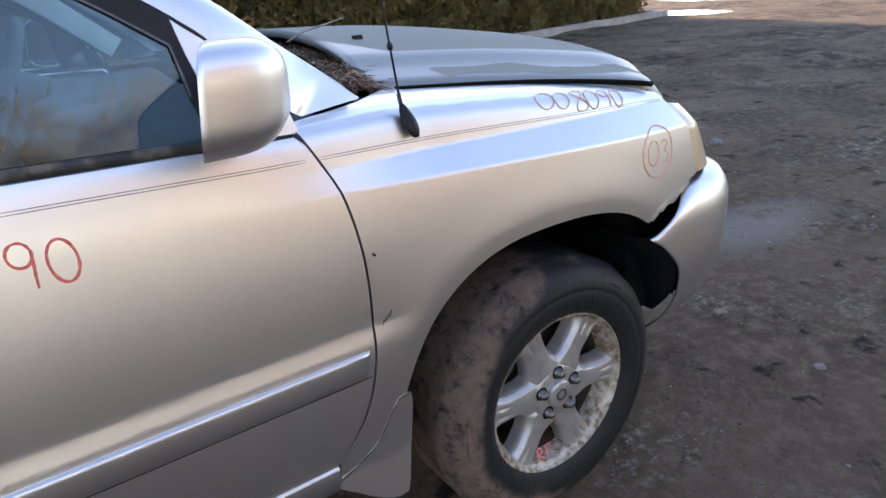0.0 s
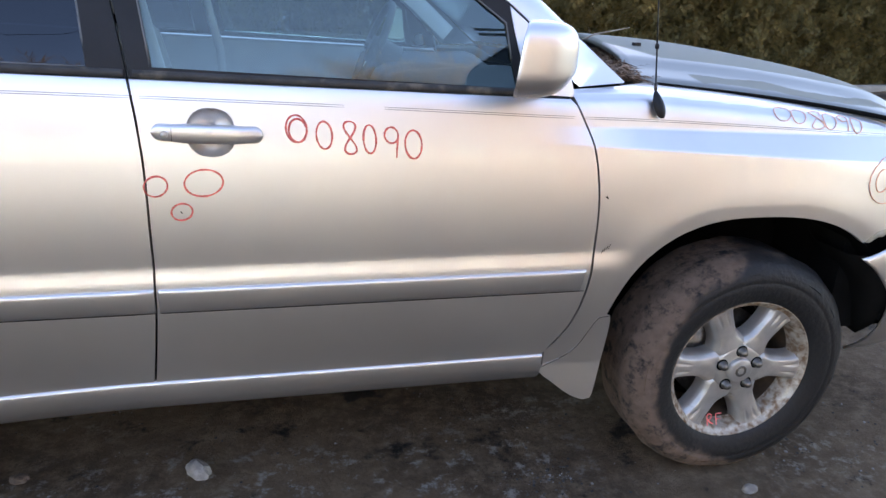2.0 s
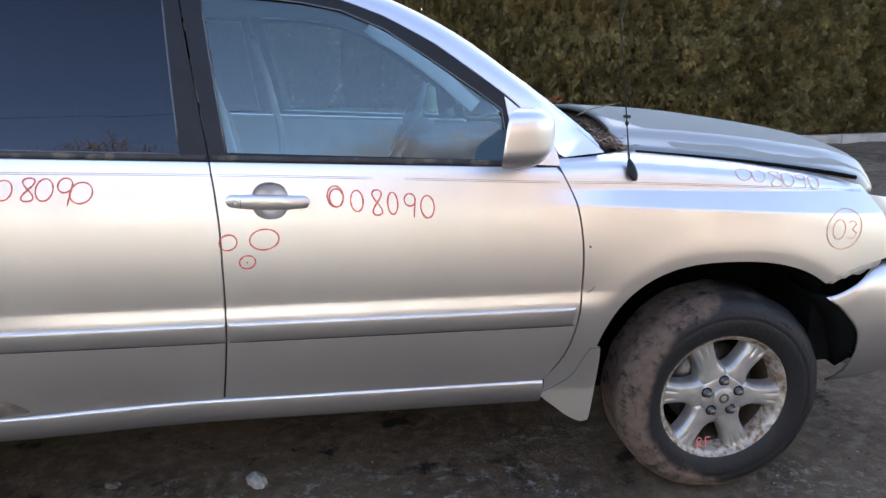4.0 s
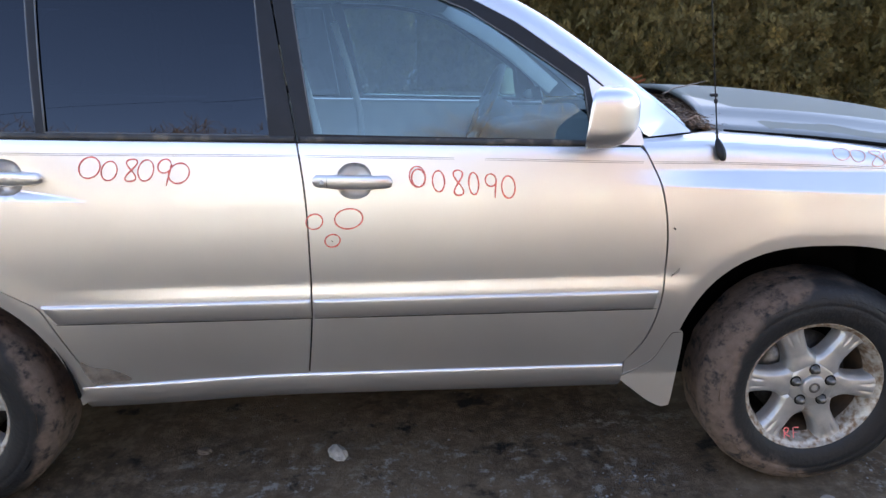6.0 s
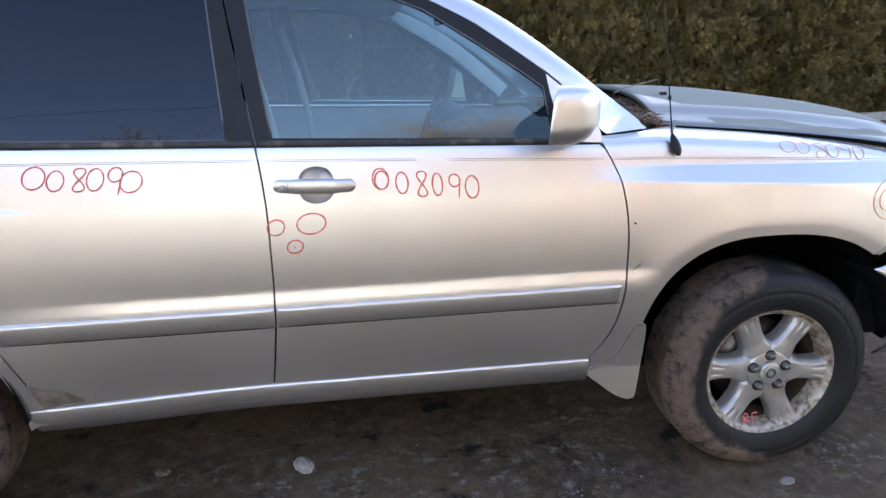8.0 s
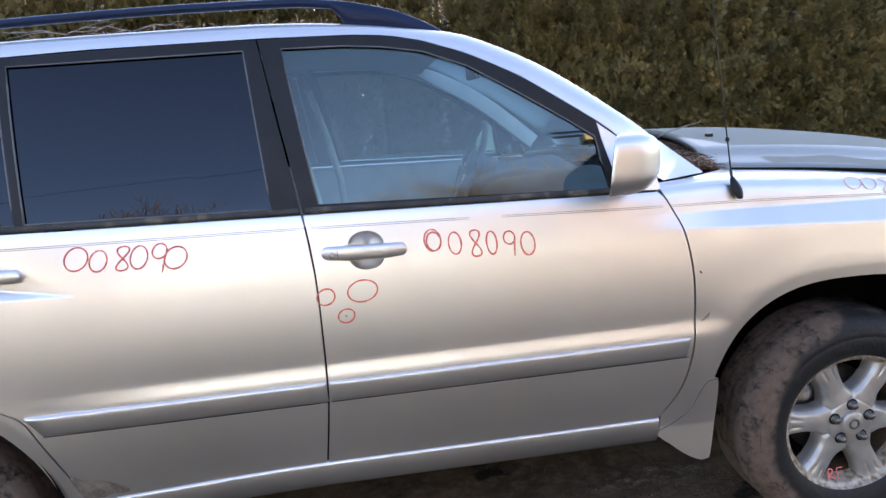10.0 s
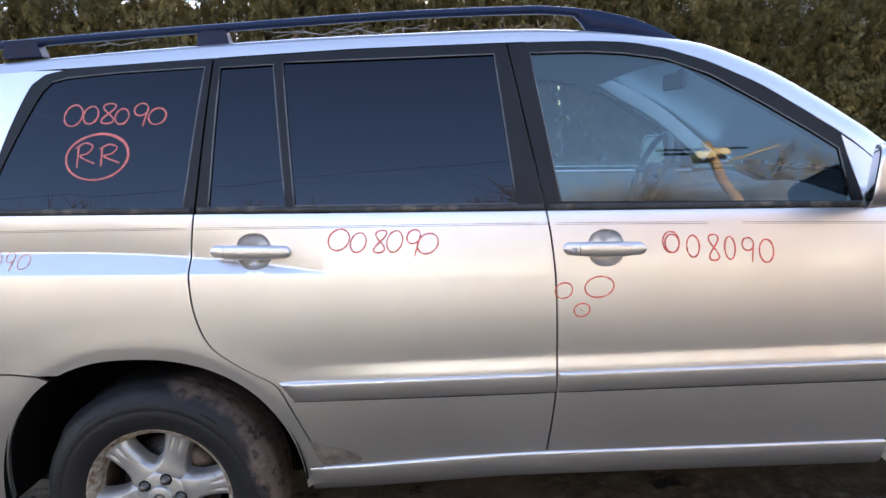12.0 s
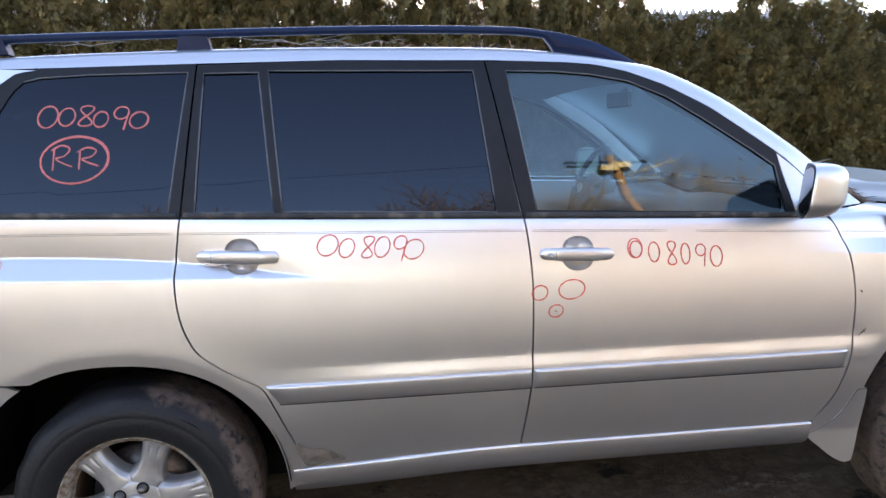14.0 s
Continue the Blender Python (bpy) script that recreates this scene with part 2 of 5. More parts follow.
def grid(name, rows, mat, parent, label="", far=False, smooth=True, close_u=False, close_v=False):
    """A skin through rows of points."""
    nu, nv = len(rows), len(rows[0])
    verts = [Vector(p) for r in rows for p in r]
    if far:
        verts = [Vector((v.x, WIDTH - v.y, v.z)) for v in verts]
    faces = []
    for i in range(nu if close_u else nu - 1):
        for j in range(nv if close_v else nv - 1):
            f = (i * nv + j, ((i + 1) % nu) * nv + j, ((i + 1) % nu) * nv + (j + 1) % nv, i * nv + (j + 1) % nv)
            faces.append(f[::-1] if far else f)
    return mesh(name, verts, faces, mat, parent, label, smooth)


def tube_rows(path, r, sides=8, flat=1.0):
    """Rings round a path of points; r is one radius or one for each point."""
    rows = []
    for i, p in enumerate(path):
        p = Vector(p)
        d = (Vector(path[min(i + 1, len(path) - 1)]) - Vector(path[max(i - 1, 0)])).normalized()
        a = d.cross(Vector((0, 0, 1)) if abs(d.z) < 0.9 else Vector((1, 0, 0))).normalized()
        b = a.cross(d)
        rr = r[i] if isinstance(r, (list, tuple)) else r
        rows.append([p + (a * math.cos(2 * math.pi * k / sides) + b * math.sin(2 * math.pi * k / sides) * flat) * rr for k in range(sides)])
    return rows


def tube(name, path, r, mat, parent, label="", sides=8, far=False):
    rows = tube_rows(path, r, sides)
    rows = [[sum(rows[0], Vector()) / sides] * sides] + rows + [[sum(rows[-1], Vector()) / sides] * sides]
    return grid(name, rows, mat, parent, label, far, close_v=True)


def box(bm, lo, hi, bevel=0.0, segs=2):
    vs = bmesh.ops.create_cube(bm, size=1.0)["verts"]
    for v in vs:
        v.co = Vector([(lo[i] + hi[i]) / 2 + v.co[i] * (hi[i] - lo[i]) for i in range(3)])
    if bevel:
        es = list({e for v in vs for e in v.link_edges})
        bmesh.ops.bevel(bm, geom=es, offset=bevel, segments=segs, profile=0.7, affect="EDGES")
    return bm


def lathe(name, prof, mat, parent, label="", steps=64, m=None):
    """Turns (radius, depth) points round the y axis; depth runs towards +y."""
    rows = []
    for k in range(steps):
        a = 2 * math.pi * k / steps
        rows.append([(r * math.cos(a), d, r * math.sin(a)) for r, d in prof])
    ob = grid(name, rows, mat, parent, label, close_u=True)
    if m is not None:
        ob.matrix_basis = m
    return ob


# ---- the car's side ----
zr = curve([(-1, 1.262), (0, 1.230), (1.15, 1.190), (1.95, 1.160), (2.15, 1.149), (2.30, 1.146), (2.44, 1.135), (2.73, 1.109), (3.04, 1.070), (3.20, 1.042), (3.35, 1.00), (3.5, 0.95)])
low_crease = curve([(0.30, 0.066), (0.45, 0.044), (0.55, 0.0265), (0.64, 0.0145), (0.70, 0.0098), (0.704, 0.0099), (0.716, 0.0110), (0.720, 0.0118), (0.746, 0.0168), (0.750, 0.0172), (0.753, 0.0172), (0.78, 0.0162), (0.82, 0.0148), (0.86, 0.0137), (0.92, 0.0126), (1.0, 0.0122), (1.4, 0.0122)])
low_plain = curve([(0.30, 0.054), (0.45, 0.036), (0.64, 0.0170), (0.76, 0.0142), (0.85, 0.0131), (0.92, 0.0125), (1.0, 0.0122), (1.4, 0.0122)])
shoulder = curve([(-0.01, 0.26), (0, 0.25), (0.004, 0.160), (0.012, 0.092), (0.02, 0.064), (0.03, 0.051), (0.04, 0.0435), (0.06, 0.0360), (0.08, 0.0312), (0.11, 0.0256), (0.15, 0.0192), (0.20, 0.0127), (0.25, 0.0074), (0.30, 0.0035), (0.35, 0.001), (0.40, 0.0), (0.6, 0.0)])



def ledge_low(x):
    """The lower crease of the wedge-shaped ledge over the rear wheel."""
    return 1.027 - 0.0355 * x


def ledge_high(x):
    u = min(1.0, max(0.0, (x + 0.21) / 0.79))
    return ledge_low(x) + 0.058 * (1 - u * u)


def wing_ledge_low(x):
    """The lower crease of the ledge along the front wing."""
    return 1.0 - 0.0625 * (x - 2.35)


def wing_ledge_high(x):
    return wing_ledge_low(x) + 0.046 + 0.023 * (x - 2.35)


def belt(x):
    return 1.190 - 0.0347 * x


ARCH_F = (2.67, 0.36, 0.42, 0.50, 0.464, 2.5)     # centre x, z, reach back, reach ahead, height, exponent
ARCH_R = (-0.03, 0.345, 0.41, 0.475, 0.443, 2.3)


def arch_ratio(arch, x, z):
    cx, cz, ab, af, b, n = arch
    a = af if x > cx else ab
    return (abs((x - cx) / a) ** n + abs(max(0.0, z - cz) / b) ** n) ** (1 / n)


def arch_points(arch, lo, hi, count=40, grow=1.0):
    """Points of the arch's edge, from the angle lo to hi, degrees from straight ahead."""
    cx, cz, ab, af, b, n = arch
    out = []
    for i in range(count + 1):
        t = radians(lo + (hi - lo) * i / count)
        c, s = math.cos(t), math.sin(t)
        a = af if c > 0 else ab
        k = (abs(c / a) ** n + abs(s / b) ** n) ** (-1 / n) * grow
        out.append((cx + k * c, cz + k * s))
    return out


def side_y(x, z):
    w = smoothstep(0.33, 0.85, x) * (1 - smoothstep(2.20, 2.36, x))
    y = low_crease(z) * w + low_plain(z) * (1 - w) + shoulder(zr(x) - z)
    if x > 2.0:
        lo, hi = wing_ledge_low(x), wing_ledge_high(x)
        y += 0.72 * smoothstep(2.0, 2.45, x) * min(max(0.0, z - lo), hi - lo)
    if x < 0.58:
        lo, hi = ledge_low(x), ledge_high(x)
        y += 0.62 * min(max(0.0, z - lo), hi - lo) - 0.20 * min(max(0.0, z - hi), 0.12) * (hi - lo) / 0.058
    y += 0.18 * max(0.0, x - 2.75) ** 2 + 0.12 * max(0.0, -0.3 - x) ** 2
    for arch in (ARCH_F, ARCH_R):
        d = (arch_ratio(arch, x, z) - 1) * 0.46
        up = smoothstep(0.46, 0.70, z)
        y += (0.075 * max(0.0, 0.034 - d) - 0.0022 * (1 - smoothstep(0.034, 0.12, d))) * up
    return y


def skin(x, s):
    """The body's side; past the shoulder s runs on inwards along the top."""
    z0 = zr(x) - 0.03
    if s <= z0:
        return (x, side_y(x, s), s)
    u, z, y = s - z0, z0, side_y(x, z0)
    for d in (0.02, 0.012, 0.007, 0.004, 0.002, 0.0):
        z1 = zr(x) - d
        y1 = side_y(x, z1)
        seg = math.hypot(z1 - z, y1 - y)
        if u <= seg:
            return (x, y + (y1 - y) * u / seg, z + (z1 - z) * u / seg)
        u, z, y = u - seg, z1, y1
    return (x, y + u, z + 0.02 * u)


glass_lean = curve([(1.10, 0.055), (1.15, 0.066), (1.25, 0.096), (1.40, 0.147), (1.55, 0.205), (1.63, 0.242), (1.72, 0.30)])


def upper(x, z):
    """The greenhouse, leaning in above the belt."""
    return (x, glass_lean(z + 0.0347 * (x - 1.1) * 0.6) + 0.05 * smoothstep(2.0, 2.4, x), z)


car = tagged(new("car"), "silver sport utility car with red marker numbers, loosened front bumper", "car")
GAP = 0.0025
gap_b = [(1.148, 0.452), (1.168, 0.59), (1.178, 0.70), (1.182, 0.93), (1.176, 1.05), (1.164, belt(1.164))]
gap_f = [(2.113, 0.452), (2.172, 0.54), (2.202, 0.64), (2.213, 0.765), (2.211, 0.895), (2.190, 1.013), (2.150, 1.10), (2.136, 1.128)]
gap_r = [(0.504, 0.432), (0.419, 0.634), (0.388, 0.694), (0.345, 0.722), (0.280, 0.762), (0.214, 0.82), (0.179, 0.915), (0.172, 1.046), (0.190, belt(0.19))]
roof_line = [(-0.95, 1.58), (-0.60, 1.598), (-0.30, 1.606), (-0.10, 1.610), (0.222, 1.617), (0.644, 1.624), (1.105, 1.619), (1.335, 1.611), (1.437, 1.602), (1.531, 1.580), (1.651, 1.536), (1.785, 1.466), (1.903, 1.384), (2.0, 1.314), (2.06, 1.262), (2.119, 1.196), (2.148, 1.150)]


def shift(pts, dx, dz=0.0):
    return [(x + dx, z + dz) for x, z in pts]


def between(pts, a, b):
    return [p for p in pts if a <= p[0] <= b]


def roof_z(x):
    return float(np.interp(x, [p[0] for p in roof_line], [p[1] for p in roof_line]))


def crown(x):
    return 0.020 * smoothstep(-0.95, -0.5, x) * (1 - smoothstep(1.1, 1.6, x))


b_top = (1.083, roof_z(1.083))
r_top = (0.236, roof_z(0.236))
b_line = spline(gap_b, 0.02)
f_line = spline(gap_f, 0.02)
r_line = spline(gap_r, 0.02)
CUPS = {"front": (1.320, 1.045), "rear": (0.354, 1.076)}


def cup_loop(k):
    cx, cz = CUPS[k]
    return [(cx + 0.049 * abs(math.cos(a)) ** 0.85 * (1 if math.cos(a) > 0 else -1), cz + 0.050 * abs(math.sin(a)) ** 0.85 * (1 if math.sin(a) > 0 else -1))
            for a in np.linspace(0, 2 * math.pi, 28, endpoint=False)]


SIDE_LINES = tuple(lambda x, z=z: z for z in (0.715, 0.721, 0.745, 0.750, 0.755))
REAR_LINES = SIDE_LINES + (lambda x: ledge_low(x) - 0.004, lambda x: ledge_low(x) + 0.004, lambda x: ledge_high(x) - 0.004, lambda x: ledge_high(x) + 0.004)
FRONT_LINES = (lambda x: wing_ledge_low(x) - 0.004, lambda x: wing_ledge_low(x) + 0.004, lambda x: wing_ledge_high(x) - 0.004, lambda x: wing_ledge_high(x) + 0.004)
doors = {}
for far in (False, True):
    # front door
    door = panel("front_door", [shift(b_line, GAP)[::1] + [(2.132, belt(2.132))] + shift([p for p in f_line if p[1] < belt(2.132) - 0.004], -GAP)[::-1], cup_loop("front")],
                 skin, PAINT, car, "silver front door with red marker circles", far=far, step=0.028, rise=0.009, lines=SIDE_LINES + FRONT_LINES[:2])
    roofpts = spline(roof_line, 0.03)
    outer = ([(1.166, belt(1.166) + 0.003), (b_top[0] + GAP, b_top[1] - 0.004)] + shift(between(roofpts, 1.10, 2.13), 0, -0.004)
             + [(2.140, belt(2.140) + 0.003)])
    hole = [(1.207, 1.173), (1.146, 1.586), (1.305, 1.582), (1.416, 1.571), (1.528, 1.550), (1.648, 1.500), (1.774, 1.420), (1.903, 1.333), (1.975, 1.281), (1.985, 1.204), (2.000, 1.139)]
    hole_s = hole[:2] + spline(hole[1:9], 0.03)[1:] + hole[9:]
    fr = panel("window_frame", [outer, hole_s], upper, TRIM, door, "matt black window frame", far=far, step=0.04)
    panel("window_glass", [hole_s], upper, GLASS, door, "clear window glass", far=far, step=0.047, depth=0.004, inset=0.006)
    # rear door
    rdoor = panel("rear_door", [shift(r_line, GAP) + [(1.160, belt(1.160))] + shift(b_line[::-1], -GAP)[1:], cup_loop("rear")],
                  skin, PAINT, car, "silver rear door with red marker number", far=far, step=0.028, rise=0.009, lines=REAR_LINES)
    outer = ([(0.192 + GAP, belt(0.19) + 0.003), (r_top[0] + GAP, r_top[1] - 0.004)] + shift(between(roofpts, 0.26, 1.07), 0, -0.004)
             + [(b_top[0] - GAP, b_top[1] - 0.004), (1.160, belt(1.16) + 0.003)])
    hole = [(0.470, 1.194), (0.437, 1.594), (1.045, 1.588), (1.085, 1.172)]
    vent = [(0.229, 1.200), (0.256, 1.588), (0.410, 1.590), (0.445, 1.193)]
    panel("window_frame", [outer, hole, vent], upper, TRIM, rdoor, "matt black window frame", far=far, step=0.04)
    panel("window_glass", [hole], upper, TINTED, rdoor, "dark tinted window glass", far=far, step=0.08, depth=0.004, inset=0.006)
    panel("vent_glass", [vent], upper, TINTED, rdoor, "dark tinted fixed glass", far=far, step=0.08, depth=0.004, inset=0.006)
    # quarter panel
    arch = arch_points(ARCH_R, 2, 178)
    quarter = panel("quarter_panel", [[(0.470, 0.375)] + [p for p in arch if p[0] < 0.468 and (p[0] > 0 or p[1] > 0.740)] + [(-0.29, 0.751), (-0.36, 0.760), (-0.95, 0.768), (-0.95, belt(-0.95))]
                                      + [(0.190 - GAP, belt(0.19))] + shift(r_line[::-1], -GAP)[1:] + [(0.490, 0.375)]],
                    skin, PAINT, car, "silver rear wing round the wheel arch", far=far, step=0.02, rise=0.009, lines=REAR_LINES)
    rear_edge = [(-0.425, belt(-0.425) + 0.003)] + spline([(-0.425, 1.225), (-0.390, 1.310), (-0.341, 1.452), (-0.290, 1.565), (-0.255, 1.592), (-0.20, 1.602)], 0.03)
    outer = rear_edge + [p for p in spline(roof_line, 0.03) if -0.19 < p[0] < 0.225] + [(r_top[0] - GAP, r_top[1] - 0.004), (0.190 - GAP, belt(0.19) + 0.003)]
    hole = [(0.158, 1.200), (0.212, 1.592), (-0.05, 1.588), (-0.19, 1.580)] + spline([(-0.23, 1.570), (-0.255, 1.545), (-0.289, 1.486), (-0.351, 1.357), (-0.390, 1.260), (-0.390, 1.232), (-0.370, 1.222)], 0.03)
    panel("rear_pillar", [rear_edge[::-1] + [(-0.95, belt(-0.95)), (-0.95, 1.575), (-0.60, 1.597), (-0.30, 1.605)]], upper, PAINT, quarter, "silver rear pillar", far=far, step=0.05, inset=-0.001)
    panel("window_frame", [outer, hole], upper, TRIM, quarter, "matt black window surround", far=far, step=0.04)
    panel("window_glass", [hole], upper, TINTED, quarter, "dark tinted quarter window", far=far, step=0.08, depth=0.004, inset=0.004)
    doors[far] = {"front": door, "rear": rdoor, "quarter": quarter}
    # front wing
    arch = arch_points(ARCH_F, 180, 28)
    fender = panel("front_wing", [[(2.116, 0.396), (2.117, 0.462)] + shift([p for p in f_line if p[1] > 0.47], GAP) + [(2.145, 1.155), (2.20, 1.164), (2.24, 1.173), (2.303, 1.192), (2.35, 1.222), (2.404, 1.264), (2.43, 1.290), (2.75, 1.255), (3.05, 1.16), (3.180, 1.085)]
                                  + [(3.192, 1.008), (3.220, 0.95), (3.246, 0.88), (3.265, 0.806), (3.15, 0.785), (3.06, 0.765)]
                                  + [p for p in arch[::-1] if p[0] < 3.03 and p[1] > 0.41] + [(2.246, 0.398)]],
                   skin, PAINT, car, "silver front wing", far=far, step=0.017, rise=0.009, lines=FRONT_LINES)
    doors[far]["wing"] = fender
    # sill
    sill = curve([(0.347, 0.115), (0.353, 0.095), (0.362, 0.078), (0.38, 0.058), (0.40, 0.047), (0.42, 0.042), (0.438, 0.0395), (0.446, 0.0395), (0.4495, 0.0415), (0.454, 0.052)])
    grid("sill", [[(x, sill(z), z - 0.022 * (1 - smoothstep(0.45, 1.15, x))) for z in (0.347, 0.350, 0.354, 0.362, 0.38, 0.40, 0.42, 0.432, 0.440, 0.444, 0.447, 0.4495, 0.454)]
                  for x in np.linspace(0.458, 2.112, 36)], PAINT, car, "silver sill below the doors", far=far)
    # lining behind the panel gaps
    cut = [(0.50, 0.40)] + arch_points(ARCH_R, 5, 175, 24, 1.03) + [(-0.9, 0.6), (-0.9, 1.17), (2.2, 1.10), (2.9, 1.0)] + arch_points(ARCH_F, 40, 178, 24, 1.03) + [(2.2, 0.40)]
    panel("inner_panel", [cut], skin, DARK, car, "dark body shell behind the panels", far=far, step=0.07, depth=0, inset=0.03)
    # roof rail of the body, from the windscreen pillar back
    inner_line = [(-0.95, 0.40, 1.45), (-0.70, 0.33, 1.575), (-0.33, 0.315, 1.622), (0.3, 0.315, 1.646), (0.8, 0.315, 1.648), (1.2, 0.315, 1.641), (1.5, 0.31, 1.618), (1.66, 0.30, 1.592), (1.845, 0.267, 1.504), (1.977, 0.240, 1.416), (2.059, 0.214, 1.351), (2.141, 0.190, 1.283), (2.224, 0.165, 1.214), (2.263, 0.155, 1.181), (2.303, 0.144, 1.149)]
    inner_line = [(x, y, z + crown(x)) for x, y, z in inner_line]
    ilx = sorted(spline(inner_line, 0.04))
    rows, pairs = [], []
    for x in np.linspace(-0.7, 2.02, 73):
        xi = x + smoothstep(1.5, 2.14, x) * 0.16
        pairs.append((upper(x, roof_z(x)), tuple(float(np.interp(xi, [p[0] for p in ilx], [p[k] for p in ilx])) for k in range(3))))
    foot = [(upper(2.084, 1.237), (2.196, 0.173, 1.238)), ((2.147, 0.094, 1.152), (2.228, 0.164, 1.211)),
            ((2.168, 0.110, 1.140), (2.246, 0.159, 1.196)), ((2.205, 0.119, 1.142), (2.264, 0.155, 1.181)),
            ((2.250, 0.130, 1.1445), (2.283, 0.1495, 1.165)), ((2.299, 0.1425, 1.147), (2.303, 0.144, 1.149))]
    for (q0, a0), (q1, a1) in zip([pairs[-1]] + foot, foot):
        for t in (0.34, 0.67, 1.0):
            pairs.append((Vector(q0).lerp(Vector(q1), t), Vector(a0).lerp(Vector(a1), t)))
    for q, a in pairs:
        q, a = Vector(q), Vector(a)
        k = smoothstep(1.5, 2.14, q.x)
        mid = (q + a) / 2 + Vector((0.25 * k, -0.55, 0.80)).normalized() * (a - q).length * 0.16 * (1 - smoothstep(1.98, 2.14, q.x))
        row = []
        for j in range(9):
            t = j / 8
            row.append(q * (1 - t) ** 2 + (mid * 2 - (q + a) / 2) * 2 * t * (1 - t) + a * t * t)
        rows.append(row)
    lining = [[p + Vector((-0.012, 0.022, -0.016)) for p in list(row) + [row[-1] + Vector((-0.050, 0.030, -0.050)) * smoothstep(1.45, 1.75, row[0].x)]] for row in rows if row[0].x > 1.15 and row[0].x < 2.12]
    grid("pillar_trim", lining, INNER, car, "pale grey inner pillar trim", far=far)
    grid("roof_side", rows[::-1], PAINT, car, "silver roof edge and windscreen pillar", far=far)

# roof, windscreen, bonnet
rows = []
for x in np.linspace(-0.95, 1.66, 28):
    e = float(np.interp(x, [-0.95, -0.70, -0.33, 0.3, 0.8, 1.2, 1.5, 1.66], [1.50, 1.575, 1.622, 1.646, 1.648, 1.641, 1.618, 1.584])) + crown(x)
    rows.append([(x + 0.04 * (1 - v * v) * smoothstep(1.2, 1.66, x), 0.913 + v * 0.60, e + 0.035 * (1 - v * v)) for v in np.linspace(-1, 1, 17)])
grid("roof", rows, PAINT, car, "silver roof with leaf litter")


def shield(t, v):
    """The windscreen: t from its top to its foot, v across."""
    x = 1.66 + (2.295 - 1.66) * t + 0.09 * (1 - v * v) * t + 0.04 * (1 - v * v)
    z = 1.584 + (1.160 - 1.584) * t + 0.035 * (1 - v * v) * (1 - t)
    z += 0.03 * math.sin(math.pi * t)
    return (x, 0.913 + v * (0.613 + 0.135 * t), z)


grid("windscreen", [[shield(t, v) for v in np.linspace(-1, 1, 17)] for t in np.linspace(0, 1, 10)], SCREEN, car, "clear windscreen glass")

gap_y = curve([(2.40, 0.262), (2.75, 0.225), (3.05, 0.178), (3.20, 0.15), (3.30, 0.17), (3.5, 0.3)])


hood_mid = curve([(2.40, 1.239), (2.74, 1.220), (3.1, 1.174), (3.4, 1.115), (3.52, 1.065), (3.62, 0.99)])


def hood_z(x, y):
    u = abs(y - 0.913)
    g = 0.913 - gap_y(x)
    v = min(1.0, u / g)
    mid = hood_mid(x)
    step = 0.014 * (1 - smoothstep(0.74, 0.84, v))
    nose = 0.02 * smoothstep(0.97, 1.0, v)
    return zr(x) + 0.004 + (mid - zr(x) - 0.018) * (1 - v ** 2.3) + step - nose


rows = []
for t in np.linspace(0, 1, 46):
    row = []
    for v in np.linspace(-1, 1, 57):
        back = 2.398 + 0.052 * (1 - abs(v) ** 2.0) + 0.025 * smoothstep(0.88, 1.0, abs(v)) ** 2
        front = 3.22 + 0.34 * (1 - abs(v) ** 2.6)
        x = back + (front - back) * t
        y = 0.913 + v * (0.913 - gap_y(x) - 0.004)
        row.append((x, y, hood_z(x, y) - 0.008 * smoothstep(0.80, 1.0, t) - 0.030 * smoothstep(0.90, 1.0, t) ** 2))
    rows.append(row)
hood = grid("bonnet", rows, HOODPAINT, car, "silver bonnet with peeling clear coat")
so = hood.modifiers.new("thickness", "SOLIDIFY")
so.thickness, so.offset = 0.018, -1

# engine bay cover below the bonnet edge
bm = bmesh.new()
box(bm, (2.2, 0.43, 0.30), (3.1, 1.396, 1.03), 0.03)
box(bm, (2.2, 0.16, 0.88), (3.15, 1.666, 1.0), 0.03)
part("engine_bay", bm, DARK, car)
bm = bmesh.new()
box(bm, (-0.9, 0.44, 0.20), (3.3, 1.386, 0.42), 0.04)
part("underbody", bm, DARK, car, "dark underbody")

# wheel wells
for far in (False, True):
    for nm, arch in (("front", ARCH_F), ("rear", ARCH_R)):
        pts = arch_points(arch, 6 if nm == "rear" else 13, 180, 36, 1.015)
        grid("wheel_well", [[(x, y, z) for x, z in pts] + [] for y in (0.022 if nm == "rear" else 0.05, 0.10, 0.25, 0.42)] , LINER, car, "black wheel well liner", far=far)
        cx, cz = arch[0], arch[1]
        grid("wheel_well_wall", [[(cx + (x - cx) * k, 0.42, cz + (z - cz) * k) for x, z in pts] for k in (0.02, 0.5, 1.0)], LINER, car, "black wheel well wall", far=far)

# front bumper
plan = spline([(3.00, 0.012), (3.15, 0.020), (3.30, 0.036), (3.42, 0.070), (3.52, 0.145), (3.60, 0.32), (3.65, 0.60), (3.66, 0.913)], 0.02)
acc = [0.0]
for a, b in zip(plan, plan[1:]):
    acc.append(acc[-1] + math.dist(a, b))
edge_x = curve([(0.33, 3.16), (0.40, 3.17), (0.48, 3.172), (0.56, 3.155), (0.63, 3.10), (0.67, 3.055), (0.694, 3.02), (0.80, 3.0)])
tuck = curve([(0.0, 0.11), (0.15, 0.05), (0.35, 0.015), (0.6, 0.0), (0.78, 0.002), (0.86, 0.012), (0.93, 0.035), (1.0, 0.085)])
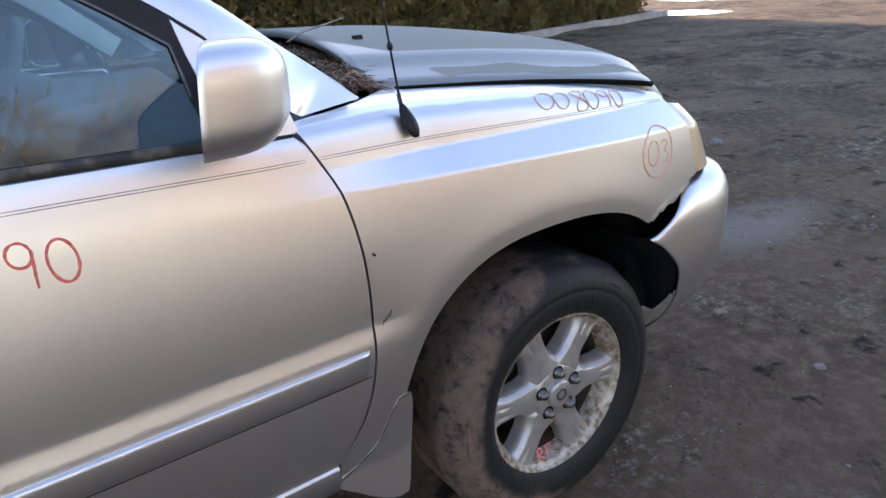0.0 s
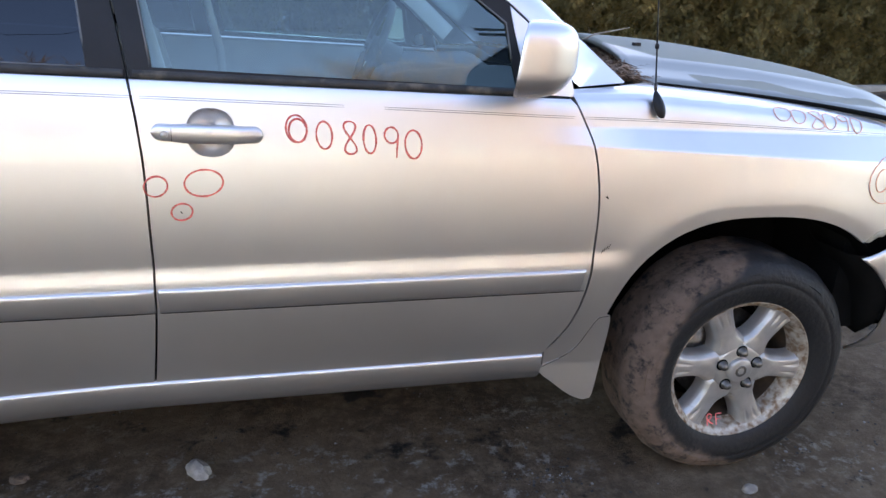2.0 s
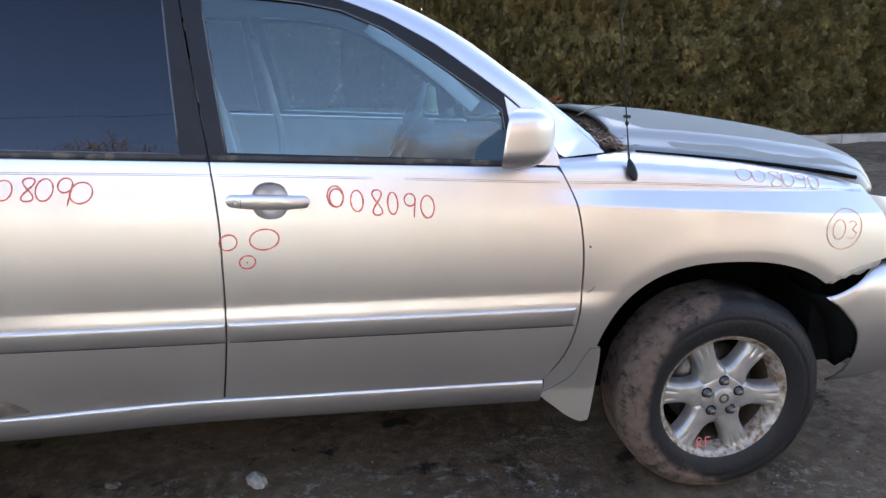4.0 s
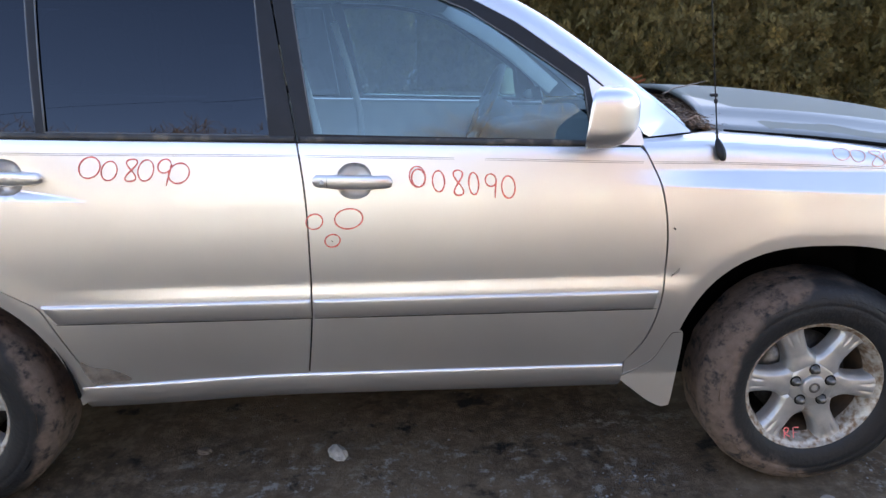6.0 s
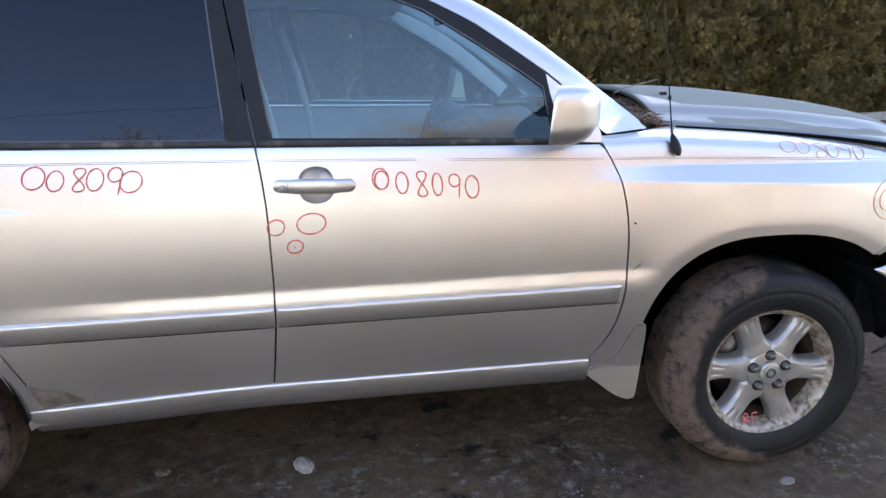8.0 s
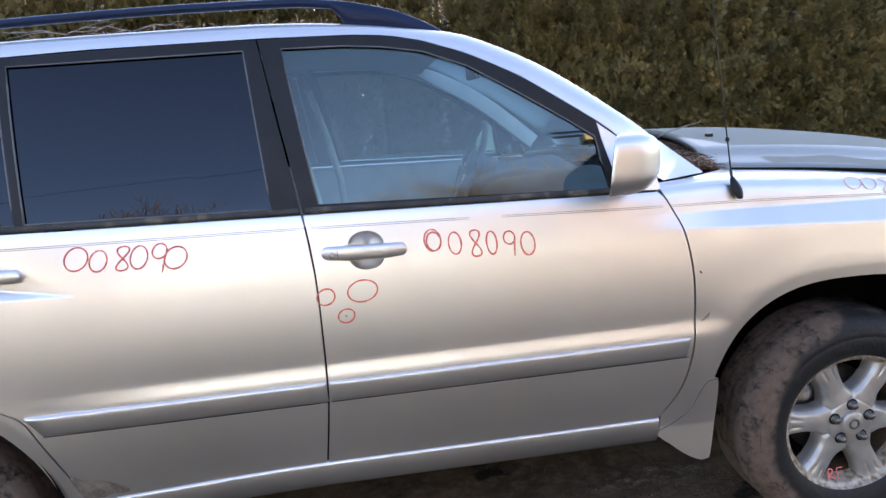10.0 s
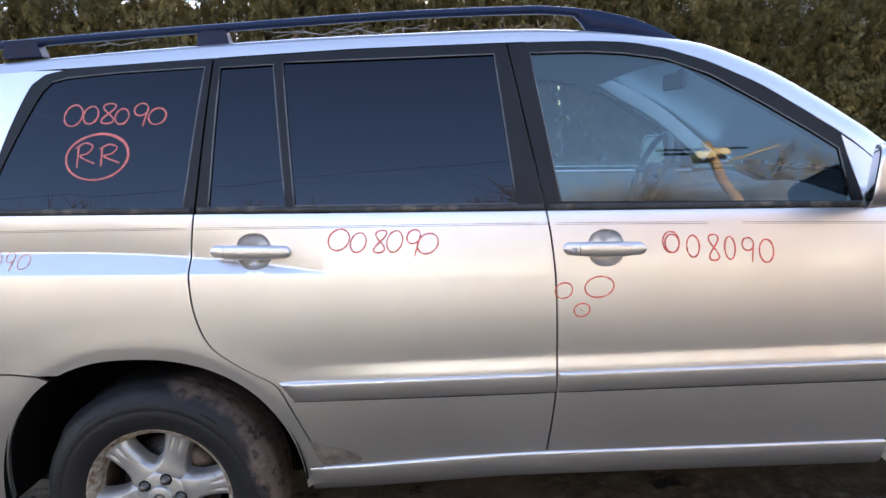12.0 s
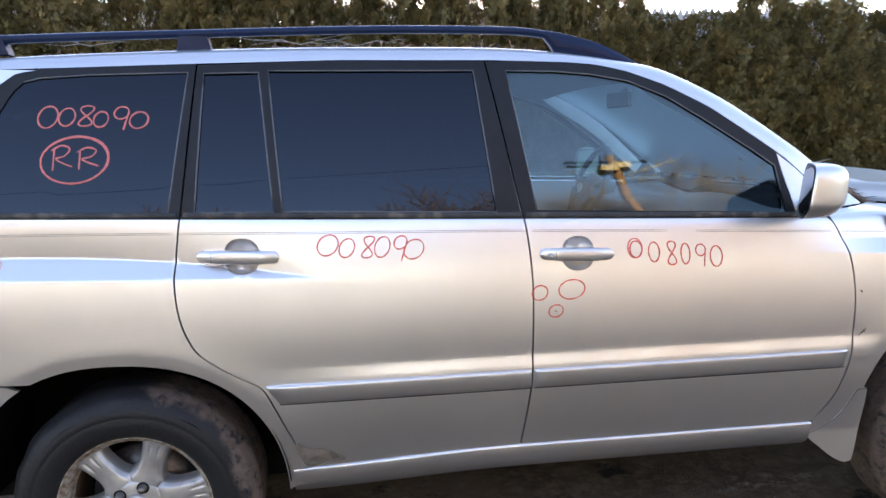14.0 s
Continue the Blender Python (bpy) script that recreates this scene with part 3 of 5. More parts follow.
for far in (False, True):
    rows = []
    for i in range(41):
        row = []
        for j in range(15):
            v = j / 14
            top = 0.70
            for _ in range(3):
                z = 0.34 + (top - 0.34) * min(1, v * 1.04)
                s0 = edge_x(z) - 3.0
                s = s0 + (acc[-1] - s0) * (i / 40) ** 1.3
                x = float(np.interp(s, acc, [p[0] for p in plan]))
                y = float(np.interp(s, acc, [p[1] for p in plan]))
                top = 0.694 + 0.095 * smoothstep(3.013, 3.27, x)
            x2 = float(np.interp(s + 0.01, acc, [p[0] for p in plan])) - float(np.interp(s - 0.01, acc, [p[0] for p in plan]))
            y2 = float(np.interp(s + 0.01, acc, [p[1] for p in plan])) - float(np.interp(s - 0.01, acc, [p[1] for p in plan]))
            n = Vector((-y2, x2, 0)).normalized()
            keep = smoothstep(3.10, 3.32, x)
            row.append(Vector((x, y, z)) + n * (tuck(v) * (keep if v > 0.6 else 1.0) + 0.004 * (v > 0.95)))
        rows.append(row)
    b = grid("front_bumper", rows, PAINT, car, "silver front bumper hanging loose at its corner", far=far)
    so = b.modifiers.new("thickness", "SOLIDIFY")
    so.thickness, so.offset = 0.006, -1
    # headlight
    rows = []
    for i in range(13):
        t = i / 12
        row = []
        for j in range(11):
            v = j / 10
            z = 0.806 + (1.000 - 0.806) * v
            x0 = float(np.interp(z, [0.806, 0.88, 0.95, 1.008], [3.265, 3.246, 3.220, 3.192]))
            y0 = side_y(x0, z)
            x1, y1 = 3.53 - 0.10 * v, 0.52
            x = x0 + (x1 - x0) * math.sin(t * math.pi / 2)
            y = y0 + (y1 - y0) * (1 - math.cos(t * math.pi / 2))
            row.append((x, y + 0.003, z - 0.07 * t * v))
        rows.append(row)
    grid("headlight", rows, LENS, car, "yellowed cloudy headlight", far=far)

# closing the tail
bm = bmesh.new()
box(bm, (-1.0, 0.12, 0.42), (-0.9, 1.706, 1.5), 0.04)
part("tailgate", bm, PAINT, car, "silver tailgate")
arch = [p for p in arch_points(ARCH_R, 2, 178) if p[0] < 0 and p[1] < 0.734]
for far in (False, True):
    panel("rear_bumper", [arch + [(-0.95, 0.33), (-0.95, 0.763), (-0.36, 0.755), (-0.29, 0.746)]], skin, PAINT, car, "silver rear bumper", far=far, step=0.02, rise=0.012, depth=0.012)


# ---- wheels ----
def muddy(name, toward, start, wide, dry):
    """Tyre rubber with a smear of dried mud on the side that faces toward, and along the shoulder."""
    m = material(name, (0.012, 0.012, 0.013), 0.6, bump=0.28, bscale=70)
    m.node_tree.nodes["Principled BSDF"].inputs["Specular IOR Level"].default_value = 0.3
    n, l = m.node_tree.nodes, m.node_tree.links
    b = n["Principled BSDF"]
    tc, dot, ns, ns2, ln, sep = (n.new("ShaderNode" + k) for k in ("TexCoord", "VectorMath", "TexNoise", "TexNoise", "VectorMath", "SeparateXYZ"))
    dot.operation, ln.operation = "DOT_PRODUCT", "LENGTH"
    dot.inputs[1].default_value = toward
    flat = n.new("ShaderNodeVectorMath")
    flat.operation = "MULTIPLY"
    flat.inputs[1].default_value = (1, 0, 1)
    for s in (dot.inputs[0], ns.inputs["Vector"], ns2.inputs["Vector"], flat.inputs[0], sep.inputs[0]):
        l.new(tc.outputs["Object"], s)
    l.new(flat.outputs[0], ln.inputs[0])
    ns.inputs["Scale"].default_value, ns.inputs["Detail"].default_value = 7.0, 9.0
    ns2.inputs["Scale"].default_value, ns2.inputs["Detail"].default_value = 38.0, 6.0

    def maths(op, a, c):
        x = n.new("ShaderNodeMath")
        x.operation = op
        for i, v in enumerate((a, c)):
            if isinstance(v, float):
                x.inputs[i].default_value = v
            else:
                l.new(v, x.inputs[i])
        return x.outputs[0]
    far_out = maths("MULTIPLY", maths("SUBTRACT", ln.outputs["Value"], 0.30), 4.0)
    v = maths("ADD", maths("ADD", dot.outputs["Value"], far_out), maths("MULTIPLY", maths("SUBTRACT", ns.outputs["Fac"], 0.5), 0.60))
    r = n.new("ShaderNodeMapRange")
    r.interpolation_type = "SMOOTHSTEP"
    r.inputs["From Min"].default_value, r.inputs["From Max"].default_value = start, start + wide
    l.new(v, r.inputs["Value"])
    patch = n.new("ShaderNodeMapRange")
    patch.inputs["From Min"].default_value, patch.inputs["From Max"].default_value = 0.36, 0.50
    ns3 = n.new("ShaderNodeTexNoise")
    ns3.inputs["Scale"].default_value, ns3.inputs["Detail"].default_value, ns3.inputs["Roughness"].default_value = 20.0, 12.0, 0.72
    l.new(tc.outputs["Object"], ns3.inputs["Vector"]), l.new(ns3.outputs["Fac"], patch.inputs["Value"])
    grain = n.new("ShaderNodeMix")
    grain.data_type = "RGBA"
    grain.inputs[6].default_value, grain.inputs[7].default_value = (*(c * 0.45 for c in dry), 1), (*(c * 1.25 for c in dry), 1)
    l.new(ns2.outputs["Fac"], grain.inputs["Factor"])
    mx = n.new("ShaderNodeMix")
    mx.data_type = "RGBA"
    mx.inputs[6].default_value = (0.013, 0.013, 0.014, 1)
    cover = maths("MULTIPLY", r.outputs["Result"], patch.outputs["Result"])
    l.new(cover, mx.inputs["Factor"]), l.new(grain.outputs[2], mx.inputs[7])
    l.new(mx.outputs[2], b.inputs["Base Color"])
    r2 = n.new("ShaderNodeMapRange")
    r2.inputs["To Min"].default_value, r2.inputs["To Max"].default_value = 0.55, 0.95
    l.new(r.outputs["Result"], r2.inputs["Value"]), l.new(r2.outputs["Result"], b.inputs["Roughness"])
    return m


MUD_FRONT = muddy("tyre_mud_front", (-0.80, 0, -0.30), 0.02, 0.14, (0.150, 0.104, 0.080))
MUD_REAR = muddy("tyre_mud_rear", (0.82, 0, 0.14), 0.24, 0.12, (0.145, 0.104, 0.082))


def wheel(cx, cz, y0, mud, far=False, spoke0=0.0, lug0=90.0):
    """A wheel whose outer face lies at y0."""
    hub = new("wheel")
    hub.parent = car
    tagged(hub, "muddy tyre on a six-spoke silver alloy wheel")
    R = 0.352
    tread = [(R - 0.046, 0.006), (R - 0.034, 0.012), (R - 0.022, 0.021), (R - 0.012, 0.034), (R - 0.005, 0.052)]
    for k in range(4):
        a = 0.062 + k * 0.034
        tread += [(R, a), (R, a + 0.025), (R - 0.0003, a + 0.027), (R - 0.0003, a + 0.032)]
    tread += [(R - 0.005, 0.205), (R - 0.03, 0.225)]
    tr = lathe("tread", tread, mud, hub, "worn tread caked with brown mud", 120)
    for v in tr.data.vertices:
        v.co.y += 0.003 * noise.noise(v.co * 18)
        v.co += Vector((v.co.x, 0, v.co.z)).normalized() * (0.004 * noise.noise(v.co * 26) + 0.003 * noise.noise(v.co * 11))
    lathe("sidewall", [(0.212, 0.030), (0.216, 0.018), (0.228, 0.010), (0.245, 0.003), (0.265, 0.0), (0.280, 0.0), (0.283, 0.002), (0.286, 0.0), (0.298, 0.003), (R - 0.046, 0.006)], mud, hub, "black tyre sidewall smeared with mud", 96)
    lathe("rim_lip", [(0.190, 0.075), (0.196, 0.052), (0.201, 0.034), (0.206, 0.0275), (0.213, 0.0245), (0.2145, 0.018), (0.217, 0.0155), (0.221, 0.0165), (0.2225, 0.020), (0.222, 0.028), (0.213, 0.036)], RUSTY, hub, "corroded rim lip", 96)
    lathe("barrel", [(0.197, 0.050), (0.190, 0.10), (0.186, 0.20)], BARREL, hub, "rusty wheel barrel", 64)
    lathe("brake_disc", [(0.02, 0.115), (0.150, 0.115), (0.150, 0.14)], STEEL, hub, "brown brake disc", 48)
    lathe("inner_face", [(0.01, 0.20), (0.19, 0.20)], DARK, hub, "", 32)
    # spokes flare into the hub and into the rim, with two pointed grooves at the outer end
    width = curve([(0.030, 0.020), (0.060, 0.0385), (0.080, 0.0455), (0.092, 0.0400), (0.108, 0.0335), (0.130, 0.0305), (0.160, 0.0315), (0.185, 0.0350), (0.198, 0.0410), (0.206, 0.050)])
    for k in range(6):
        a0 = radians(60 * k + spoke0)
        rows = []
        for r in np.linspace(0.032, 0.206, 30):
            half = width(float(r))
            depth = 0.0305 + 0.003 * smoothstep(0.07, 0.12, r) - 0.003 * smoothstep(0.12, 0.17, r) - 0.002 * smoothstep(0.19, 0.206, r)
            cut = smoothstep(0.145, 0.178, r) * (1 - smoothstep(0.196, 0.202, r))
            row = []
            for j in range(-14, 15):
                w = j / 14
                g = max(0.0, 1 - abs(abs(w) - 0.36) / (0.06 + 0.13 * cut)) if cut > 0 else 0.0
                d = 0.0030 * cut * smoothstep(0.0, 0.8, g) + 0.0042 * w * w + 0.007 * smoothstep(0.72, 1.0, abs(w)) ** 2
                row.append((math.cos(a0) * r - math.sin(a0) * half * w, depth + d, math.sin(a0) * r + math.cos(a0) * half * w))
            for e, front in ((-1.04, True), (1.04, False)):
                for d in ((0.052, 0.030, 0.016) if front else (0.016, 0.030, 0.052)):
                    q = (math.cos(a0) * r - math.sin(a0) * half * e * (1 + 4.5 * d), depth + d, math.sin(a0) * r + math.cos(a0) * half * e * (1 + 4.5 * d))
                    row.insert((0.052, 0.030, 0.016).index(d), q) if front else row.append(q)
            rows.append(row)
        grid("spoke", rows, ALLOY, hub)
    lathe("hub_plate", [(0.0, 0.029), (0.066, 0.029), (0.076, 0.033), (0.080, 0.05)], ALLOY, hub, "", 40)
    lathe("centre_cap", [(0.0, 0.016), (0.032, 0.016), (0.036, 0.018), (0.038, 0.024), (0.039, 0.034)], ALLOY, hub, "plain round centre cap", 32)
    lathe("emblem", [(0.010, 0.0155), (0.012, 0.0135), (0.016, 0.0135), (0.018, 0.0155)], STEEL, hub, "", 28)
    for k in range(5):
        a = radians(72 * k + lug0)
        lathe("lug_recess", [(0.0, 0.0282), (0.0165, 0.0282), (0.0185, 0.0292)], DARK, hub, "dark lug recess", 16, pose(0.058 * math.cos(a), 0, 0.058 * math.sin(a)))
        lathe("lug_nut", [(0.0, 0.008), (0.007, 0.009), (0.0115, 0.014), (0.0125, 0.027), (0.015, 0.029), (0.015, 0.04)], STEEL, hub, "", 12, pose(0.058 * math.cos(a), 0, 0.058 * math.sin(a)))
    hub.matrix_basis = pose(cx, WIDTH - y0 if far else y0, cz) @ Matrix.Rotation(math.pi if far else 0, 4, "Z")
    return hub


front_wheel = wheel(2.728, 0.348, 0.025, MUD_FRONT, spoke0=-5)
rear_wheel = wheel(0.004, 0.348, 0.020, MUD_REAR, spoke0=10, lug0=70)
wheel(2.728, 0.348, 0.025, MUD_FRONT, True)
wheel(0.004, 0.348, 0.020, MUD_REAR, True)

# the dark joint between bonnet and wings
for far in (False, True):
    pts = []
    for x in np.linspace(2.45, 3.16, 26):
        y = gap_y(x) - 0.001
        z = zr(x) + 0.001
        pts.append((x, y, z))
    tube("bonnet_joint", pts, [0.0035 + 0.004 * smoothstep(2.5, 3.1, p[0]) for p in pts], DARK, car, "dark joint beside the bonnet", 6, far)


# ---- fittings on the car's near and far sides ----
def on_skin(x, s, lift, surf):
    p = Vector(surf(x, s))
    du = Vector(surf(x + 2e-3, s)) - Vector(surf(x - 2e-3, s))
    dv = Vector(surf(x, s + 2e-3)) - Vector(surf(x, s - 2e-3))
    return p + du.cross(dv).normalized() * lift


def strokes(name, lines, width, mat, parent, label="", surf=skin, lift=0.0022, wander=0.25, far=False):
    """Drawn lines, each a list of (x, s), laid on a surface as low ridges of paint."""
    verts, faces = [], []
    rnd = random.Random(len(lines) * 7 + int(lines[0][0][0] * 1000))
    for line in lines:
        o, n = len(verts), len(line)
        for i, (x, s) in enumerate(line):
            ax, az = line[max(0, i - 1)]
            bx, bz = line[min(n - 1, i + 1)]
            k = math.hypot(bx - ax, bz - az) or 1
            w = width / 2 * (1 + wander * rnd.uniform(-1, 1)) * (0.55 if i in (0, n - 1) else 1)
            nx, nz = -(bz - az) / k * w, (bx - ax) / k * w
            verts += [on_skin(x + nx, s + nz, lift * 0.3, surf), on_skin(x + nx * 0.6, s + nz * 0.6, lift, surf), on_skin(x - nx * 0.6, s - nz * 0.6, lift, surf), on_skin(x - nx, s - nz, lift * 0.3, surf)]
        for i in range(n - 1):
            for j in range(3):
                a = o + i * 4 + j
                faces.append((a, a + 4, a + 5, a + 1))
    if far:
        verts = [Vector((v.x, WIDTH - v.y, v.z)) for v in verts]
    return mesh(name, verts, faces, mat, parent, label)


def glyph(ch, cx, cz, w, h, slant=0.12, rnd=random.Random(3)):
    """The lines of one handwritten sign, centred at (cx, cz)."""
    def put(pts):
        return [(cx + u * w + slant * v * h, cz + v * h) for u, v in pts]
    T = np.linspace(0, 1, 26)
    st = rnd.uniform(0.2, 0.35)
    if ch == "0":
        return [put([(0.5 * math.sin(2 * math.pi * (t * 1.04 - st)), 0.5 * math.cos(2 * math.pi * (t * 1.04 - st)) * (1 + 0.05 * t)) for t in T])]
    if ch == "8":
        return [put([(0.5 * math.sin(4 * math.pi * t + 0.5), 0.5 * math.cos(2 * math.pi * t + 0.25)) for t in np.linspace(0, 1.02, 36)])]
    if ch == "9":
        loop = [(0.5 * math.sin(2 * math.pi * t + 1.3), 0.24 + 0.26 * math.cos(2 * math.pi * t + 1.3)) for t in np.linspace(0, -1, 20)]
        tail = [(0.48, 0.30), (0.44, 0.05), (0.36, -0.20), (0.30, -0.50)]
        return [put(loop + spline(tail, 0.1))]
    if ch == "3":
        return [put(spline([(-0.4, 0.42), (0.1, 0.5), (0.42, 0.28), (0.05, 0.03), (0.5, -0.2), (0.15, -0.5), (-0.45, -0.42)], 0.12))]
    if ch == "R":
        return [put(spline([(-0.38, 0.42), (-0.36, 0.0), (-0.34, -0.5)], 0.12)),
                put(spline([(-0.5, 0.30), (-0.1, 0.5), (0.3, 0.36), (0.1, 0.08), (-0.26, -0.02), (0.05, -0.2), (0.5, -0.36)], 0.1))]
    if ch == "F":
        return [put([(-0.4, 0.5), (-0.38, 0), (-0.36, -0.5)]), put([(-0.4, 0.48), (0.0, 0.5), (0.45, 0.5)]), put([(-0.38, 0.02), (0.3, 0.04)])]
    return []


def writing(name, signs, width, mat, parent, label, surf=skin, slant=0.12):
    lines = [ln for sign in signs for ln in glyph(*sign, slant)]
    return strokes(name, lines, width, mat, parent, label, surf)


near = doors[False]
FAINT = material("faint_red_marker", (1.0, 0.50, 0.38), 0.5, 0.6, vary=0.25, vscale=160)
writing("marker_number", [("0", 1.496, 1.053, 0.044, 0.056), ("0", 1.499, 1.049, 0.038, 0.048), ("0", 1.555, 1.039, 0.034, 0.057), ("8", 1.611, 1.033, 0.026, 0.070), ("0", 1.654, 1.030, 0.028, 0.060), ("9", 1.703, 1.022, 0.031, 0.067), ("0", 1.752, 1.018, 0.038, 0.061)],
        0.0042, MARKER, near["front"], "handwritten red number 008090", slant=-0.05)
for ring in (("0", 1.202, 0.934, 0.047, 0.042), ("0", 1.299, 0.940, 0.079, 0.056), ("0", 1.250, 0.878, 0.043, 0.036)):
    writing("marker_ring", [ring], 0.0038, MARKER, near["front"], "hand-drawn red ring round a dent")
strokes("dent_mark", [[(1.247, 0.879), (1.251, 0.875)]], 0.004, DARK, near["front"])
writing("marker_number", [("0", 0.593, 1.099, 0.058, 0.056), ("0", 0.646, 1.089, 0.043, 0.051), ("8", 0.706, 1.089, 0.030, 0.060), ("0", 0.746, 1.088, 0.043, 0.056), ("9", 0.795, 1.081, 0.037, 0.072), ("0", 0.836, 1.078, 0.057, 0.054)],
        0.0038, MARKER, near["rear"], "handwritten red number 008090", slant=0.2)


def glass_skin(x, s):
    return tuple(on_skin(x, s, -0.0042, upper))


writing("marker_number", [("0", -0.163, 1.473, 0.052, 0.058), ("0", -0.113, 1.472, 0.043, 0.048), ("8", -0.062, 1.474, 0.036, 0.056), ("0", -0.023, 1.464, 0.039, 0.042), ("9", 0.030, 1.465, 0.040, 0.066), ("0", 0.079, 1.460, 0.050, 0.045)],
        0.0050, MARKGLASS, near["quarter"], "handwritten red number 008090", glass_skin, 0.15)
writing("marker_letters", [("0", -0.090, 1.354, 0.176, 0.122), ("0", -0.089, 1.355, 0.180, 0.126), ("R", -0.123, 1.360, 0.060, 0.068), ("R", -0.054, 1.357, 0.063, 0.060)], 0.0048, MARKGLASS, near["quarter"], "handwritten red letters RR in a ring", glass_skin, 0.1)
writing("marker_number", [("0", -0.500, 1.080, 0.034, 0.036), ("0", -0.460, 1.079, 0.034, 0.036), ("8", -0.418, 1.078, 0.026, 0.042), ("0", -0.378, 1.077, 0.030, 0.036), ("9", -0.340, 1.075, 0.026, 0.046), ("0", -0.298, 1.074, 0.034, 0.036)], 0.0030, FAINT, near["quarter"], "handwritten red number 008090")
writing("marker_number", [("0", 2.740, 1.083, 0.054, 0.042), ("0", 2.790, 1.076, 0.046, 0.042), ("8", 2.850, 1.068, 0.040, 0.056), ("0", 2.892, 1.064, 0.044, 0.050), ("9", 2.942, 1.058, 0.033, 0.052), ("0", 2.987, 1.051, 0.038, 0.048)],
        0.0024, FAINT, near["wing"], "faint handwritten red number 008090", slant=0.05)
writing("marker_code", [("0", 3.066, 0.908, 0.132, 0.122), ("0", 3.046, 0.908, 0.046, 0.060), ("3", 3.094, 0.904, 0.038, 0.054)], 0.0028, FAINT, near["wing"], "handwritten red number 03 in a ring", slant=0.05)
strokes("paint_chip", [[(2.229, 0.890), (2.235, 0.884)]], 0.008, DARK, near["wing"], "dark paint chip")
strokes("scuff", [[(2.232 + 0.006 * i, 0.742 + 0.004 * i), (2.236 + 0.006 * i, 0.752 + 0.005 * i)] for i in range(4)], 0.0013, DARK, near["wing"], "dark scuff marks")

STRIPE = material("dark_pinstripe", (0.17, 0.17, 0.175), 0.8, vary=0.1, vscale=40)
stripe_z = curve([(-0.9, 1.172), (0.396, 1.139), (1.151, 1.117), (2.174, 1.074), (2.861, 1.036), (3.17, 1.012)])
for key, runs in (("quarter", [(-0.9, 0.170)]), ("rear", [(0.186, 1.166)]), ("front", [(1.184, 1.60), (1.688, 2.14)]), ("wing", [(2.166, 3.17)])):
    lines = []
    for a, b in runs:
        xs = np.linspace(a, b, max(6, int((b - a) / 0.04)))
        lines += [[(float(x), stripe_z(x) + dz) for x in xs] for dz in (-0.0022, 0.0022)]
    strokes("pinstripe", lines, 0.0013, STRIPE, near[key], "thin dark double pinstripe", lift=0.0008, wander=0.0)

# door mouldings
mould = [(-0.003, 0.6440), (0.001, 0.6442), (0.0032, 0.6465), (0.0062, 0.654), (0.0088, 0.664), (0.0107, 0.675), (0.0118, 0.685), (0.0122, 0.694), (0.0120, 0.6985), (0.0108, 0.7012), (0.007, 0.7026), (-0.002, 0.7035)]
for far in (False, True):
    for key, a, b, cut in (("front", 1.1835, 2.196, -0.012), ("rear", 0.398, 1.1755, 0.0)):
        rows = []
        xs = [a] + list(np.linspace(a + 0.006, b - 0.006, 22)) + [b]
        for i, x in enumerate(xs):
            end = 0.35 if i in (0, len(xs) - 1) else 1.0
            row = []
            for p, z in mould:
                back = 0.040 * (0.7045 - z) / 0.06 if key == "rear" and i < 4 else 0.0
                back += cut * (0.7045 - z) / 0.06 if key == "front" and i > len(xs) - 4 else 0.0
                row.append((x + back, 0.0135 - p * end, z))
            rows.append(row)
        grid("moulding", rows, PAINT, doors[far][key], "silver rubbing strip", far=far)
        ends = np.linspace(a + (0.036 if key == "rear" else 0.0), b, 16)
        strokes("moulding_joint", [[(float(x), 0.6428) for x in ends]], 0.0034, DARK, doors[far][key], "thin dark joint", skin, 0.0006, 0.0, far)

